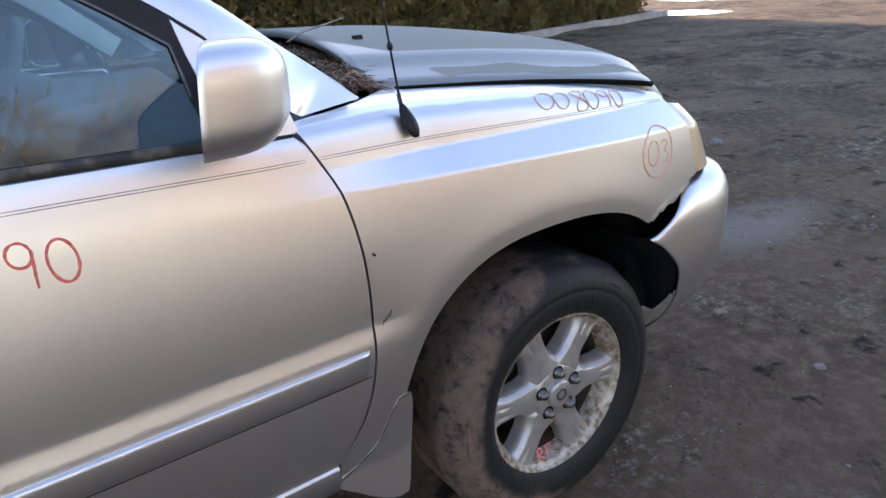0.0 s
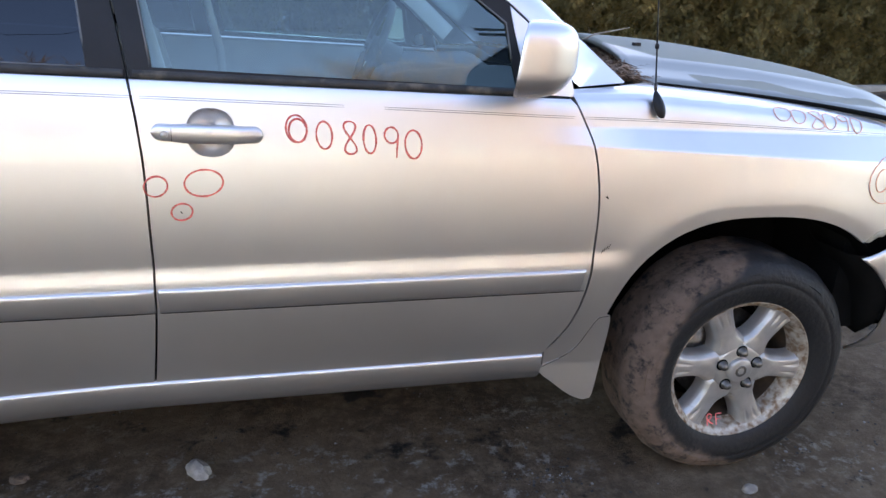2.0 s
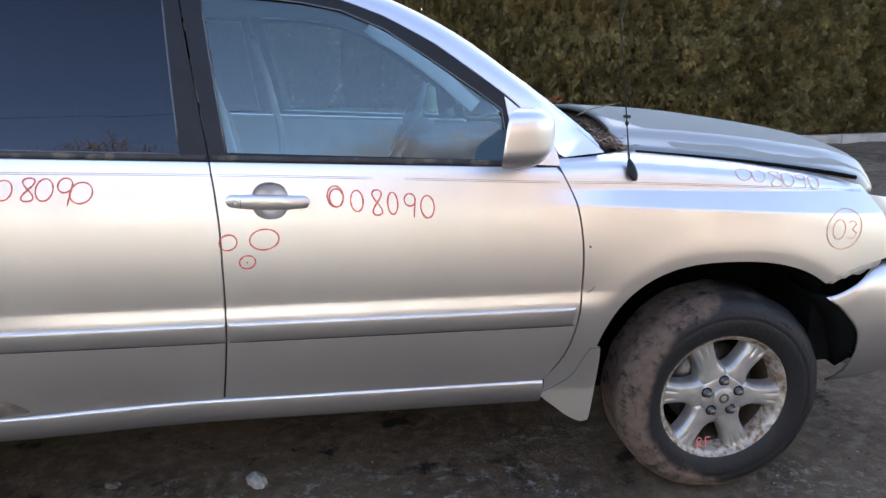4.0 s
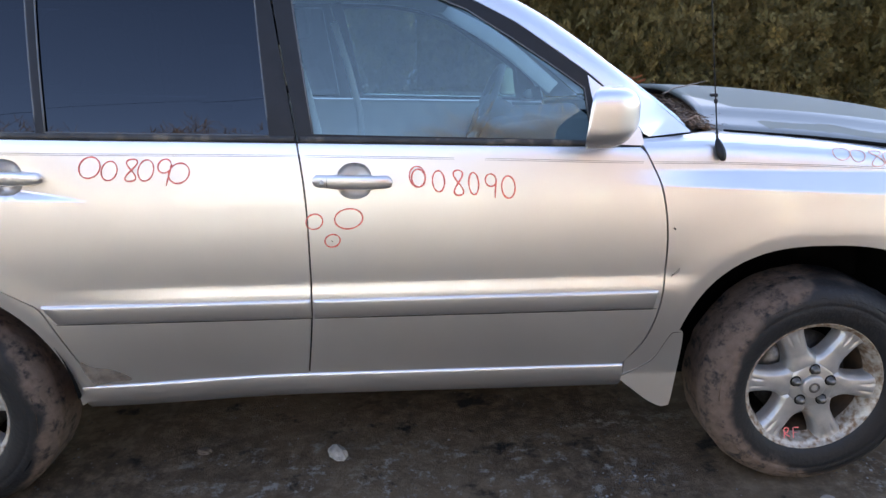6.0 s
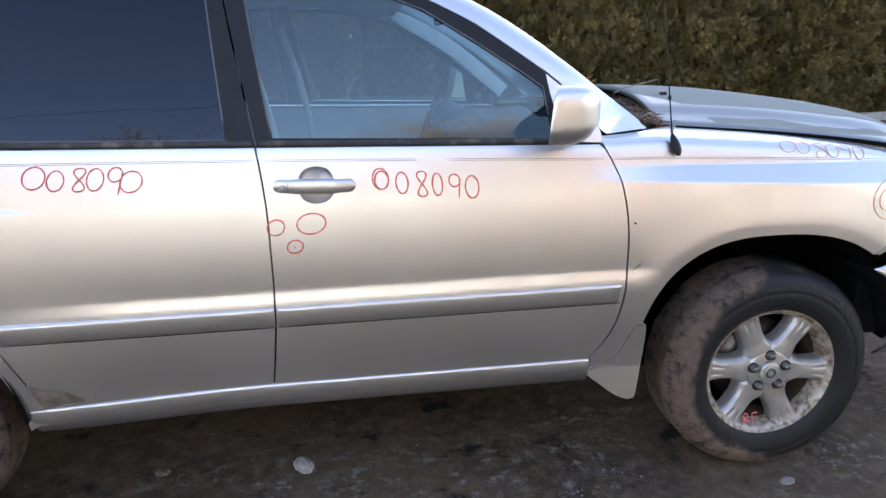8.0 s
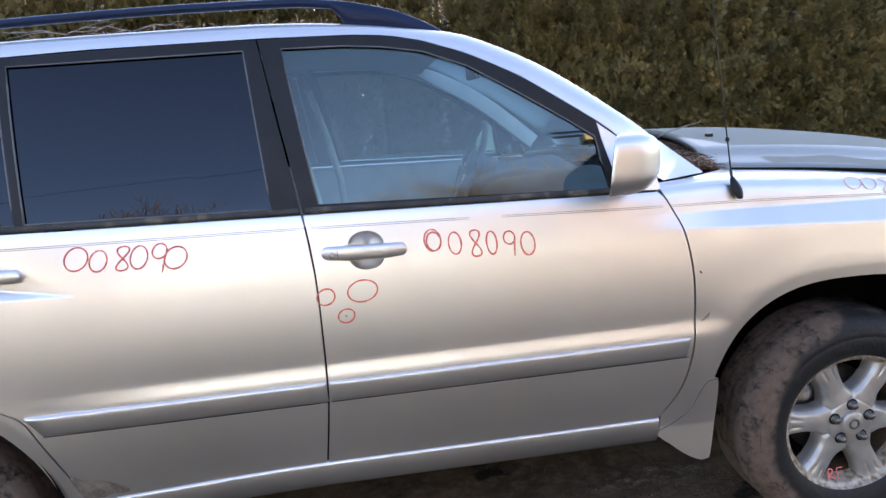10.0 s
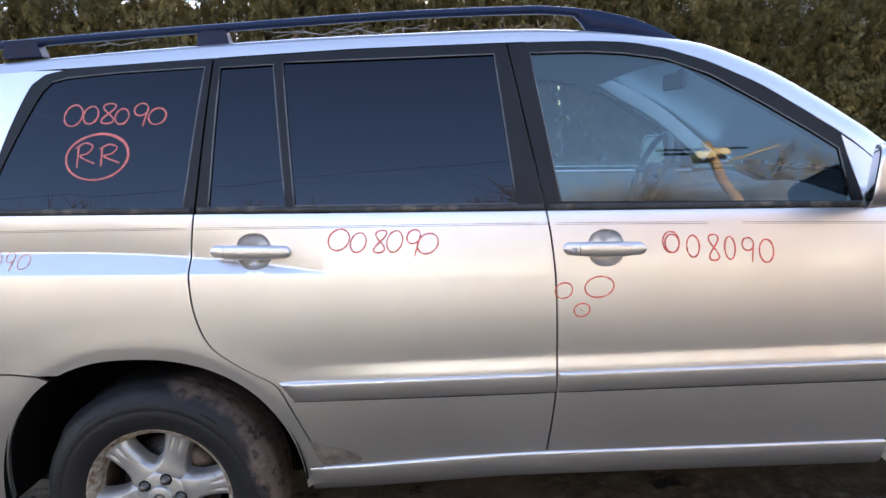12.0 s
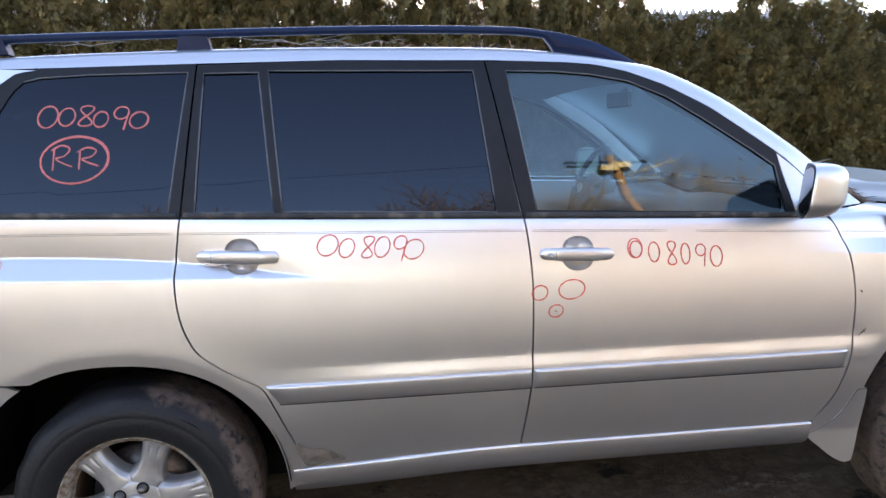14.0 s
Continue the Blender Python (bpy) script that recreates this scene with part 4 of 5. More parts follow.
# handles
DUSTY = material("dusty_silver_paint", (0.70, 0.675, 0.65), 0.42, 0.9, 0.5, vary=0.06, vscale=25, second=(0.24, 0.19, 0.14), sscale=30, slo=0.60, shi=0.80, srough=0.8)
for far in (False, True):
    for key, x0, x1 in (("front", 1.204, 1.426), ("rear", 0.233, 0.457)):
        cx, cz = CUPS[key]
        loop = cup_loop(key)
        rows = []
        for k, d in ((1.02, -0.001), (0.97, 0.004), (0.88, 0.010), (0.7, 0.015), (0.4, 0.018), (0.0, 0.019)):
            rows.append([(cx + (x - cx) * k, side_y(x, z) + d, cz + (z - cz) * k) for x, z in loop])
        grid("handle_cup", rows, DUSTY, doors[far][key], "dusty silver recess behind the handle", far=far, close_v=True)
        rows = []
        slope = -0.008 / 0.22
        for i in range(37):
            t = 0.5 - 0.5 * math.cos(math.pi * i / 36)
            x = x0 + (x1 - x0) * t
            e = min(t, 1 - t)
            hh = 0.0005 + (0.0165 + 0.0020 * smoothstep(0.16, 0.3, e)) * (1 - (1 - min(1, e / 0.075)) ** 2.0) ** 0.5
            zc = cz + slope * (x - cx) - 0.001
            yy = side_y(x, zc) - 0.012 - 0.012 * smoothstep(0.0, 0.25, e)
            rows.append([(x, yy + (0.014 * (1 - math.cos(a)) * 1.4 if math.cos(a) < 0 else 0.0112 * (1 - math.cos(a) ** 0.6)) - 0.004, zc + hh * math.copysign(abs(math.sin(a)) ** 0.7, math.sin(a))) for a in np.linspace(0, 2 * math.pi, 14, endpoint=False)])
        h = grid("handle", rows, PAINT, doors[far][key], "silver pull handle", far=far, close_v=True)
        lx = x0 + 0.042
        strokes("handle_seam", [[(lx, cz - 0.012), (lx, cz + 0.014)]], 0.0015, DARK, doors[far][key], "",
                lambda x, s: (x, side_y(x, s) - 0.0295, s), 0.0006, 0.0, far)
        if key == "front":
            lathe("key_lock", [(0.0, -0.003), (0.005, -0.003), (0.0055, -0.0022), (0.0065, -0.0022), (0.0075, -0.003), (0.008, 0.006)], ALLOY, doors[far][key], "round key lock", 16,
                  pose(x0 + 0.027, WIDTH - side_y(x0, cz) + 0.027 if far else side_y(x0, cz) - 0.027, cz, 0, 0, 180 if far else 0))

# seals round the window openings
SEAL = material("grey_window_seal", (0.10, 0.105, 0.11), 0.35, vary=0.1, vscale=30)
for key, loop in (("front", [(1.207, 1.173), (1.146, 1.586), (1.305, 1.582), (1.416, 1.571), (1.528, 1.550), (1.648, 1.500), (1.774, 1.420), (1.903, 1.333), (1.975, 1.281), (1.985, 1.204)]), ("rear", [(0.470, 1.194), (0.437, 1.594), (1.045, 1.588), (1.085, 1.172)]), ("rear", [(0.229, 1.200), (0.256, 1.588), (0.410, 1.590), (0.445, 1.193)]), ("quarter", [(0.158, 1.200), (0.212, 1.592), (-0.05, 1.588), (-0.19, 1.580), (-0.23, 1.570)])):
    pts = resample(loop, 0.05)
    if key in ("front", "quarter"):
        pts = pts[:-max(1, int(math.dist(loop[0], loop[-1]) / 0.05 + 0.5))] + [loop[-1]]
    else:
        pts.append(loop[0])
    tube("window_seal", [on_skin(x, s, -0.001, upper) for x, s in pts], 0.0024, SEAL, near[key], "thin grey glass seal", 6)
# belt weather strips, weathered
STRIP = material("weathered_rubber_strip", (0.03, 0.029, 0.028), 0.6, vary=0.3, vscale=20, second=(0.14, 0.115, 0.085), sscale=16, slo=0.52, shi=0.68, bump=0.3, bscale=120)
for key, a, b in (("front", 1.172, 2.05), ("rear", 0.20, 1.155), ("quarter", -0.41, 0.18)):
    rows = [[on_skin(x, belt(x) + dz, lf, upper) for dz, lf in ((0.001, 0.001), (0.004, 0.006), (0.012, 0.007), (0.018, 0.004), (0.019, -0.003))] for x in np.linspace(a, b, 20)]
    grid("belt_strip", rows, STRIP, near[key], "weathered black belt strip")

# mirrors
MIRROR = material("mirror_glass", (0.09, 0.10, 0.108), 0.06, 1.0)
for far in (False, True):
    sail = [(x, z - 0.011) for x, z in spline(roof_line, 0.03) if 2.0 <= x <= 2.142]
    panel("mirror_sail", [[(1.985, 1.316)] + sail + [(2.146, 1.119), (2.029, 1.128), (2.003, 1.225), (1.993, 1.268)]], upper, PAINT, doors[far]["front"], "silver mirror mount", far=far, step=0.04, depth=0.010, inset=-0.003)

    def face(c, d, sc):
        """A point of the mirror's rear opening; c and d run round it."""
        n = 4.5 if d > 0 else 4.0
        q = (abs(c) ** n + abs(d) ** n) ** (-1 / n) * sc
        y = -0.046 + 0.090 * c * q
        return Vector((1.937 + (y + 0.128) * 0.50 + 0.010 * d * q, y, 1.215 + 0.079 * d * q))

    ring = [(math.cos(a), math.sin(a)) for a in np.linspace(0, 2 * math.pi, 48, endpoint=False)]
    nose = Vector((2.092, -0.010, 1.224))
    rows = [[face(c, d, 0.80) for c, d in ring], [face(c, d, 0.965) for c, d in ring]]
    for k in np.linspace(0, 1, 16):
        s = (1 - k ** 4.0) ** 0.5
        row = []
        for c, d in ring:
            p = face(c, d, 1.0)
            q = nose + (p - nose) * s
            low = 1 - smoothstep(1.150, 1.176, p.z)
            q.x = p.x + (nose.x - 0.010 * low - p.x) * k
            q.y += 0.42 * max(0.0, 1.174 - q.z)
            row.append(q)
        rows.append(row)
    mir = grid("door_mirror", rows, PAINT, car, "silver door mirror", far=far, close_v=True)
    for nm, mat, sc, out in (("mirror_rim", TRIM, 0.955, 0.0012), ("mirror_glass", MIRROR, 0.86, 0.0024)):
        rows = [[face(c, d, sc * r) - Vector((out, 0, 0)) for c, d in ring] for r in (0.02, 0.6, 1.0)]
        grid(nm, rows, mat, mir, "black rim" if mat is TRIM else "mirror glass", far=far, close_v=True)
    tube("mirror_arm", [(2.035, 0.01, 1.168), (2.05, 0.045, 1.160), (2.07, 0.085, 1.155)], [0.024, 0.022, 0.026], PAINT, mir, "", 10, far)

# mud flap
for far in (False, True):
    loop = [(2.284, 0.562), (2.252, 0.560), (2.232, 0.525), (2.205, 0.47), (2.165, 0.435), (2.105, 0.405), (2.155, 0.355), (2.205, 0.315), (2.245, 0.297), (2.266, 0.302), (2.276, 0.36), (2.285, 0.46)]
    panel("mud_flap", [spline(loop, 0.02, True)], lambda x, z: (x, side_y(x, max(z, 0.42)) - 0.0004, z), PAINT, car, "silver mud flap", far=far, step=0.017, depth=0.004)

strokes("flap_joint", [spline([(2.282, 0.561), (2.254, 0.559), (2.234, 0.525), (2.207, 0.47), (2.167, 0.436), (2.112, 0.408)], 0.02)], 0.0016, DARK, car, "thin dark joint above the mud flap", lambda x, z: (x, side_y(x, max(z, 0.42)), z), 0.0012, 0.1)

# antenna
low, high = Vector((2.371, 0.062, 1.073)), Vector((2.360, 0.090, 1.138))
rows = []
for i in range(13):
    t = i / 12
    r = 0.0165 * math.sin(math.pi * min(1, t * 0.94 + 0.06)) ** 0.7 * (1 - 0.35 * t) + 0.001
    c = low.lerp(high, t)
    rows.append([c + Vector((math.cos(a) * r, math.sin(a) * r * 0.8, 0)) for a in np.linspace(0, 2 * math.pi, 14, endpoint=False)])
antenna = grid("antenna", rows, TRIM, car, "black radio antenna on the wing", close_v=True)
foot = high - Vector((0, 0, 0.003))
tube("ferrule", [foot, foot + Vector((-0.002, 0.001, 0.018))], 0.0045, STEEL, antenna, "bright ferrule", 10)
tube("mast", [foot + Vector((-0.20 * h, -0.15 * h, h)) for h in np.linspace(0.01, 0.82, 12)], [0.0021 - 0.0010 * i / 11 for i in range(12)], TRIM, antenna, "", 6)
tube("spring", [foot + Vector((-0.20 * h, -0.15 * h, h)) for h in (0.098, 0.102, 0.108, 0.112)], [0.003, 0.0055, 0.0055, 0.003], TRIM, antenna, "", 8)

# bonnet fittings
for y in (0.579, 1.247):
    bm = bmesh.new()
    z = hood_z(2.542, y)
    box(bm, (2.533, y - 0.008, z - 0.004), (2.558, y + 0.008, z + 0.010), 0.004)
    part("washer_jet", bm, TRIM, hood, "black washer jet")
bm = bmesh.new()
box(bm, (3.02, 1.55, hood_z(3.05, 1.55) - 0.01), (3.16, 1.575, hood_z(3.05, 1.55) + 0.012), 0.006)
part("hood_clip", bm, TRIM, hood, "black plastic strip")

# scuttle
rows = []
for v in np.linspace(-1, 1, 25):
    a = Vector(shield(1.0, v))
    y = 0.913 + v * 0.69
    b = Vector((2.47 + 0.05 * (1 - v * v), y, hood_z(2.50, y) - 0.05))
    rows.append([a + Vector((0, 0, -0.015)), (a + b) / 2 + Vector((0, 0, -0.02)), b])
scuttle = grid("scuttle", rows, TRIM, car, "black scuttle tray below the windscreen")

# torn edge and liner at the bumper corner
ALU = material("torn_pale_plastic", (0.42, 0.39, 0.33), 0.6, vary=0.2, vscale=30)
rows = []
rnd = random.Random(11)
for x in np.linspace(3.03, 3.225, 14):
    z = float(np.interp(x, [3.03, 3.262], [0.757, 0.806]))
    low = z - 0.016 - rnd.uniform(0, 0.012)
    rows.append([(x, side_y(x, z) + 0.004, z + 0.004), (x, side_y(x, z) + 0.0005, z - 0.004), (x, side_y(x, z) + 0.003, low), (x + rnd.uniform(-0.004, 0.004), side_y(x, z) + 0.03, low - 0.004)])
grid("torn_bracket", rows, ALU, car, "torn pale bumper bracket")
rows = []
for t in np.linspace(0, 1, 16):
    z = 0.70 - 0.30 * t
    x = edge_x(z) + 0.004
    y = 0.02 + 0.10 * t ** 3
    k = (1 - t ** 5) ** 0.5
    rows.append([(x + 0.012 * k, y + 0.004, z), (x - 0.004 * k, y + 0.002, z), (x - 0.030 * k - 0.02 * math.sin(math.pi * t), y + 0.02, z), (x - 0.035 * k - 0.02 * math.sin(math.pi * t), y + 0.02 + 0.12 * k, z), (x + 0.02 * k, y + 0.02 + 0.23 * k, z)])
grid("splash_liner", rows, LINER, car, "loose black liner flap behind the bumper")
bm = bmesh.new()
box(bm, (3.05, 0.12, 0.42), (3.38, 1.70, 0.86), 0.03)
part("crash_bar", bm, DARK, car)

# roof rack
for far in (False, True):
    top = curve([(-0.95, 1.69), (-0.32, 1.712), (0.166, 1.724), (0.818, 1.734), (1.171, 1.729), (1.298, 1.716), (1.446, 1.684), (1.552, 1.640), (1.61, 1.606)])
    rows = []
    for x in list(np.linspace(-0.9, 1.25, 40)) + list(np.linspace(1.27, 1.61, 18)):
        t = top(x)
        b = t - 0.023
        if x > 1.29:
            base = float(np.interp(x, [1.2, 1.5, 1.66], [1.641, 1.618, 1.592])) + crown(x) - 0.006
            b += (min(base, t - 0.004) - b) * smoothstep(1.29, 1.34, x)
        w = 0.016
        y = 0.315
        rows.append([(x, y - w, b), (x, y - w * 1.1, (t + b) / 2), (x, y - w * 0.7, t - 0.003), (x, y, t), (x, y + w * 0.7, t - 0.003), (x, y + w, (t + b) / 2), (x, y + w, b), (x, y, b - 0.002)])
    rail = grid("roof_rail", rows, NAVY, car, "dark navy roof rail", far=far, close_v=True)
    for x0, x1 in ((0.168, 0.262), (-0.42, -0.31)):
        rows = []
        for z, g in ((1.655, 0.006), (1.675, 0.0), (1.692, -0.004), (1.705, -0.008)):
            rows.append([(x0 - g, 0.296, z), (x1 + g, 0.296, z), (x1 + g, 0.335, z), (x0 - g, 0.335, z)])
        grid("rail_foot", rows, NAVY, rail, "", far=far, close_v=True, smooth=False)

# marks on the wheels
for hub, code, ang in ((front_wheel, "RF", -104), (rear_wheel, "RR", -68)):
    a = radians(ang)
    cx, cz = 0.176 * math.cos(a), 0.176 * math.sin(a)
    lines = [ln for i, ch in enumerate(code) for ln in glyph(ch, cx + (i - 0.5) * 0.030, cz, 0.022, 0.030, 0.1)]
    strokes("marker_letters", lines, 0.0042, MARKER, hub, "handwritten red letters " + code, lambda x, s: (x, 0.034 + 0.5 * (s - cz), s), 0.0015)

# dried mud low on the rear door
MUD = material("dried_brown_mud", (0.135, 0.108, 0.084), 0.9, vary=0.4, vscale=30, bump=0.4, bscale=80)
blob = [(0.497, 0.440), (0.470, 0.515), (0.505, 0.497), (0.555, 0.488), (0.590, 0.470), (0.612, 0.448), (0.56, 0.443)]
panel("mud_stain", [spline(blob, 0.012, True)], skin, MUD, near["rear"], "thin dried brown mud", step=0.02, depth=0, inset=-0.0008)

# ---- inside the car ----
dash = spline([(1.90, 0.66), (1.83, 0.76), (1.795, 0.88), (1.785, 0.98), (1.81, 1.045), (1.87, 1.078), (1.97, 1.088), (2.12, 1.10), (2.26, 1.10), (2.31, 1.02)], 0.03)
rows = []
for y in np.linspace(0.165, 1.661, 49):
    e = 1 - smoothstep(0.0, 0.05, min(y - 0.165, 1.661 - y))
    cowl = smoothstep(1.06, 1.16, y) * (1 - smoothstep(1.46, 1.56, y))
    rows.append([(x + 0.03 * e, y, z - 0.05 * e + 0.025 * cowl * smoothstep(0.98, 1.07, z) * (1 - smoothstep(1.98, 2.12, x)) + 0.012 * math.sin(y * 9) * smoothstep(1.0, 1.08, z)) for x, z in dash])
grid("dashboard", rows, DASH, car, "charcoal dashboard")
ring = [(1.80 + 0.075 * math.sin(a), 1.33 + 0.185 * math.cos(a), 1.135 + 0.170 * math.sin(a)) for a in np.linspace(0, 2 * math.pi, 33)]
sw = tube("steering_wheel", ring, 0.015, DASH, car, "dark steering wheel", 10)
for a in (0.1, math.pi - 0.1, -math.pi / 2):
    tube("wheel_spoke", [(1.82, 1.33, 1.125), (1.80 + 0.075 * math.sin(a), 1.33 + 0.18 * math.cos(a), 1.135 + 0.165 * math.sin(a))], 0.016, DASH, sw, "", 8)
tube("wheel_boss", [(1.79, 1.33, 1.14), (1.90, 1.33, 1.09)], [0.055, 0.06], DASH, sw, "", 14)
for y in (0.52, 1.30):
    bm = bmesh.new()
    box(bm, (0.92, y - 0.25, 0.40), (1.46, y + 0.25, 0.60), 0.06, 3)
    seat = part("front_seat", bm, CLOTH, car, "grey cloth front seat")
    bm = bmesh.new()
    box(bm, (0.96, y - 0.24, 0.52), (1.13, y + 0.24, 1.20), 0.06, 3)
    for v in bm.verts:
        v.co.x -= (v.co.z - 0.52) * 0.22
    part("seat_back", bm, CLOTH, seat)
    bm = bmesh.new()
    box(bm, (0.82, y - 0.13, 1.24), (0.92, y + 0.13, 1.42), 0.04, 3)
    part("headrest", bm, CLOTH, seat)
bm = bmesh.new()
box(bm, (-0.1, 0.46, 0.45), (0.42, 1.366, 0.68), 0.06)
box(bm, (-0.25, 0.46, 0.6), (-0.08, 1.366, 1.28), 0.06)
part("rear_bench", bm, CLOTH, car, "grey cloth rear bench")
rows = [[(x + 0.02 * (1 - v * v), 0.913 + v * 0.57, 1.60 + 0.02 * (1 - v * v) - 0.05 * smoothstep(1.3, 1.62, x)) for v in np.linspace(-1, 1, 9)] for x in np.linspace(-0.9, 1.62, 14)]
grid("headlining", rows, INNER, car, "pale grey headlining")
for far in (False, True):
    rows = [[(x, 0.125 + 0.03 * t, 0.45 + (belt(x) - 0.46) * t) for t in np.linspace(0, 1, 6)] for x in np.linspace(0.55, 2.1, 12)]
    grid("door_trim", rows, INNER, car, "grey door trim", far=far)
    tube("seat_belt", [(1.10, 0.26, 1.52), (1.16, 0.255, 1.30), (1.20, 0.25, 1.10), (1.21, 0.25, 0.8)], 0.018, INNER, car, "pale seat belt", 6, far)
bm = bmesh.new()
box(bm, (0.55, 0.12, 0.36), (2.15, 1.70, 0.42), 0.01)
part("cabin_floor", bm, DASH, car)
bm = bmesh.new()
box(bm, (1.765, 0.80, 1.488), (1.79, 1.03, 1.552), 0.012, 3)
rv = part("rear_view_mirror", bm, DASH, car, "dark rear-view mirror")
tube("mirror_stem", [(1.785, 0.913, 1.545), (1.83, 0.913, 1.58)], 0.008, DASH, rv, "", 8)

# ---- ground ----
def ground_material():
    m = material("packed_dirt", (0.060, 0.050, 0.043), 0.85, bump=0.0)
    n, l = m.node_tree.nodes, m.node_tree.links
    b = n["Principled BSDF"]
    b.inputs["Roughness"].default_value, b.inputs["Specular IOR Level"].default_value = 1.0, 0.2
    tc = n.new("ShaderNodeTexCoord")

    def noise_node(scale, detail=6.0, rough=0.55):
        t = n.new("ShaderNodeTexNoise")
        t.inputs["Scale"].default_value, t.inputs["Detail"].default_value, t.inputs["Roughness"].default_value = scale, detail, rough
        l.new(tc.outputs["Object"], t.inputs["Vector"])
        return t.outputs["Fac"]

    def ramp(fac, lo, hi):
        r = n.new("ShaderNodeMapRange")
        r.interpolation_type = "SMOOTHSTEP"
        r.inputs["From Min"].default_value, r.inputs["From Max"].default_value = lo, hi
        l.new(fac, r.inputs["Value"])
        return r.outputs["Result"]

    def mix(fac, a, c):
        x = n.new("ShaderNodeMix")
        x.data_type = "RGBA"
        l.new(fac, x.inputs["Factor"])
        for s, v in ((x.inputs[6], a), (x.inputs[7], c)):
            if isinstance(v, tuple):
                s.default_value = (*v, 1)
            else:
                l.new(v, s)
        return x.outputs[2]

    def times(a, c):
        x = n.new("ShaderNodeMath")
        x.operation = "MULTIPLY"
        l.new(a, x.inputs[0]), l.new(c, x.inputs[1])
        return x.outputs[0]

    base = mix(ramp(noise_node(1.1), 0.35, 0.65), (0.066, 0.043, 0.027), (0.138, 0.094, 0.059))
    base = mix(ramp(noise_node(14.0, 8.0, 0.7), 0.40, 0.70), base, (0.180, 0.128, 0.083))
    base = mix(ramp(noise_node(5.0, 8.0, 0.65), 0.56, 0.68), base, (0.017, 0.013, 0.0105))
    salt = times(ramp(noise_node(1.3, 3.0), 0.54, 0.68), ramp(noise_node(19.0, 9.0, 0.75), 0.48, 0.64))
    base = mix(salt, base, (0.29, 0.245, 0.19))
    sep = n.new("ShaderNodeSeparateXYZ")
    l.new(tc.outputs["Object"], sep.inputs[0])
    strip = times(times(ramp(sep.outputs[1], -0.12, 0.06), ramp(sep.outputs[1], 0.5, 0.2)), times(ramp(sep.outputs[0], 0.3, 1.0), ramp(sep.outputs[0], 2.5, 2.1)))
    strip = times(strip, ramp(noise_node(13.0, 9.0, 0.75), 0.53, 0.64))
    base = mix(strip, base, (0.27, 0.25, 0.225))
    for cx, cy, rx, ry, scale, lo, pale in ((4.95, 0.85, 0.75, 0.32, 3.0, 0.30, 0.75), (3.10, 0.05, 0.36, 0.22, 24.0, 0.50, 1.0), (2.25, 0.46, 0.34, 0.10, 20.0, 0.48, 1.0), (4.3, 0.1, 0.7, 0.4, 26.0, 0.54, 0.9)):
        at, ln = n.new("ShaderNodeVectorMath"), n.new("ShaderNodeVectorMath")
        at.operation, ln.operation = "MULTIPLY_ADD", "LENGTH"
        at.inputs[1].default_value, at.inputs[2].default_value = (1 / rx, 1 / ry, 0), (-cx / rx, -cy / ry, 0)
        l.new(tc.outputs["Object"], at.inputs[0]), l.new(at.outputs[0], ln.inputs[0])
        spot = times(ramp(ln.outputs["Value"], 1.0, 0.2), ramp(noise_node(scale, 9.0, 0.72), lo, lo + 0.16))
        base = mix(spot, base, tuple(c * pale for c in (0.285, 0.245, 0.20)))
    wet = times(ramp(noise_node(0.5, 4.0), 0.45, 0.6), ramp(sep.outputs[0], 6.5, 10.0))
    base = mix(times(wet, ramp(noise_node(3.0, 7.0, 0.65), 0.42, 0.58)), base, (0.030, 0.022, 0.016))
    l.new(base, b.inputs["Base Color"])
    bp = n.new("ShaderNodeBump")
    bp.inputs["Strength"].default_value, bp.inputs["Distance"].default_value = 0.8, 0.02
    l.new(noise_node(45.0, 9.0, 0.75), bp.inputs["Height"])
    l.new(bp.outputs["Normal"], b.inputs["Normal"])
    return m


PUDDLES = ((16.9, 10.0, 0.75, 0.95, 1), (22.0, 12.8, 1.3, 1.4, 2))    # x, y, reach along x, along y, seed


def ground_z(x, y):
    near = noise.fractal(Vector((x * 0.9, y * 0.9, 0)), 0.8, 2.1, 5) * 0.012
    rough = noise.fractal(Vector((x * 6, y * 6, 3)), 0.7, 2.2, 3) * 0.004
    far = smoothstep(5, 12, x) * noise.fractal(Vector((x * 0.6, y * 1.3, 7)), 0.7, 2.1, 5) * 0.05
    far += smoothstep(5, 9, x) * (noise.fractal(Vector((x * 2.2, y * 4.0, 9)), 0.8, 2.1, 4) * 0.034 - 0.03 * math.exp(-((y - 1.6 - 0.22 * x + 0.5 * noise.noise(Vector((x * 0.4, 0, 2)))) / 0.16) ** 2))
    dry = 1.0
    for px, py, rx, ry, _ in PUDDLES:
        dry *= smoothstep(1.0, 1.9, math.hypot((x - px) / rx, (y - py) / ry))
    return (near + rough + far) * dry


def axis(lo, hi, step, limit, grow=1.22):
    mid = list(np.arange(lo, hi, step))
    up, dn, s = [hi], [lo], step
    while up[-1] < limit:
        s *= grow
        up.append(up[-1] + s)
        dn.append(dn[-1] - s)
    return dn[:0:-1] + mid + up


gx, gy = axis(-1.5, 5.5, 0.035, 600, 1.10), axis(-1.2, 1.4, 0.035, 600, 1.10)
ground = grid("ground", [[(x, y, ground_z(x, y) if abs(x) < 40 and abs(y) < 40 else 0.0) for y in gy] for x in gx], ground_material(), None,
              "dark packed dirt lot with pale salt stains")
tagged(ground, category="ground", kind="structure")

# ---- hedge ----
BARK = material("hedge_bark", (0.10, 0.075, 0.055), 0.9, vary=0.3, vscale=30, bump=0.5, bscale=50)


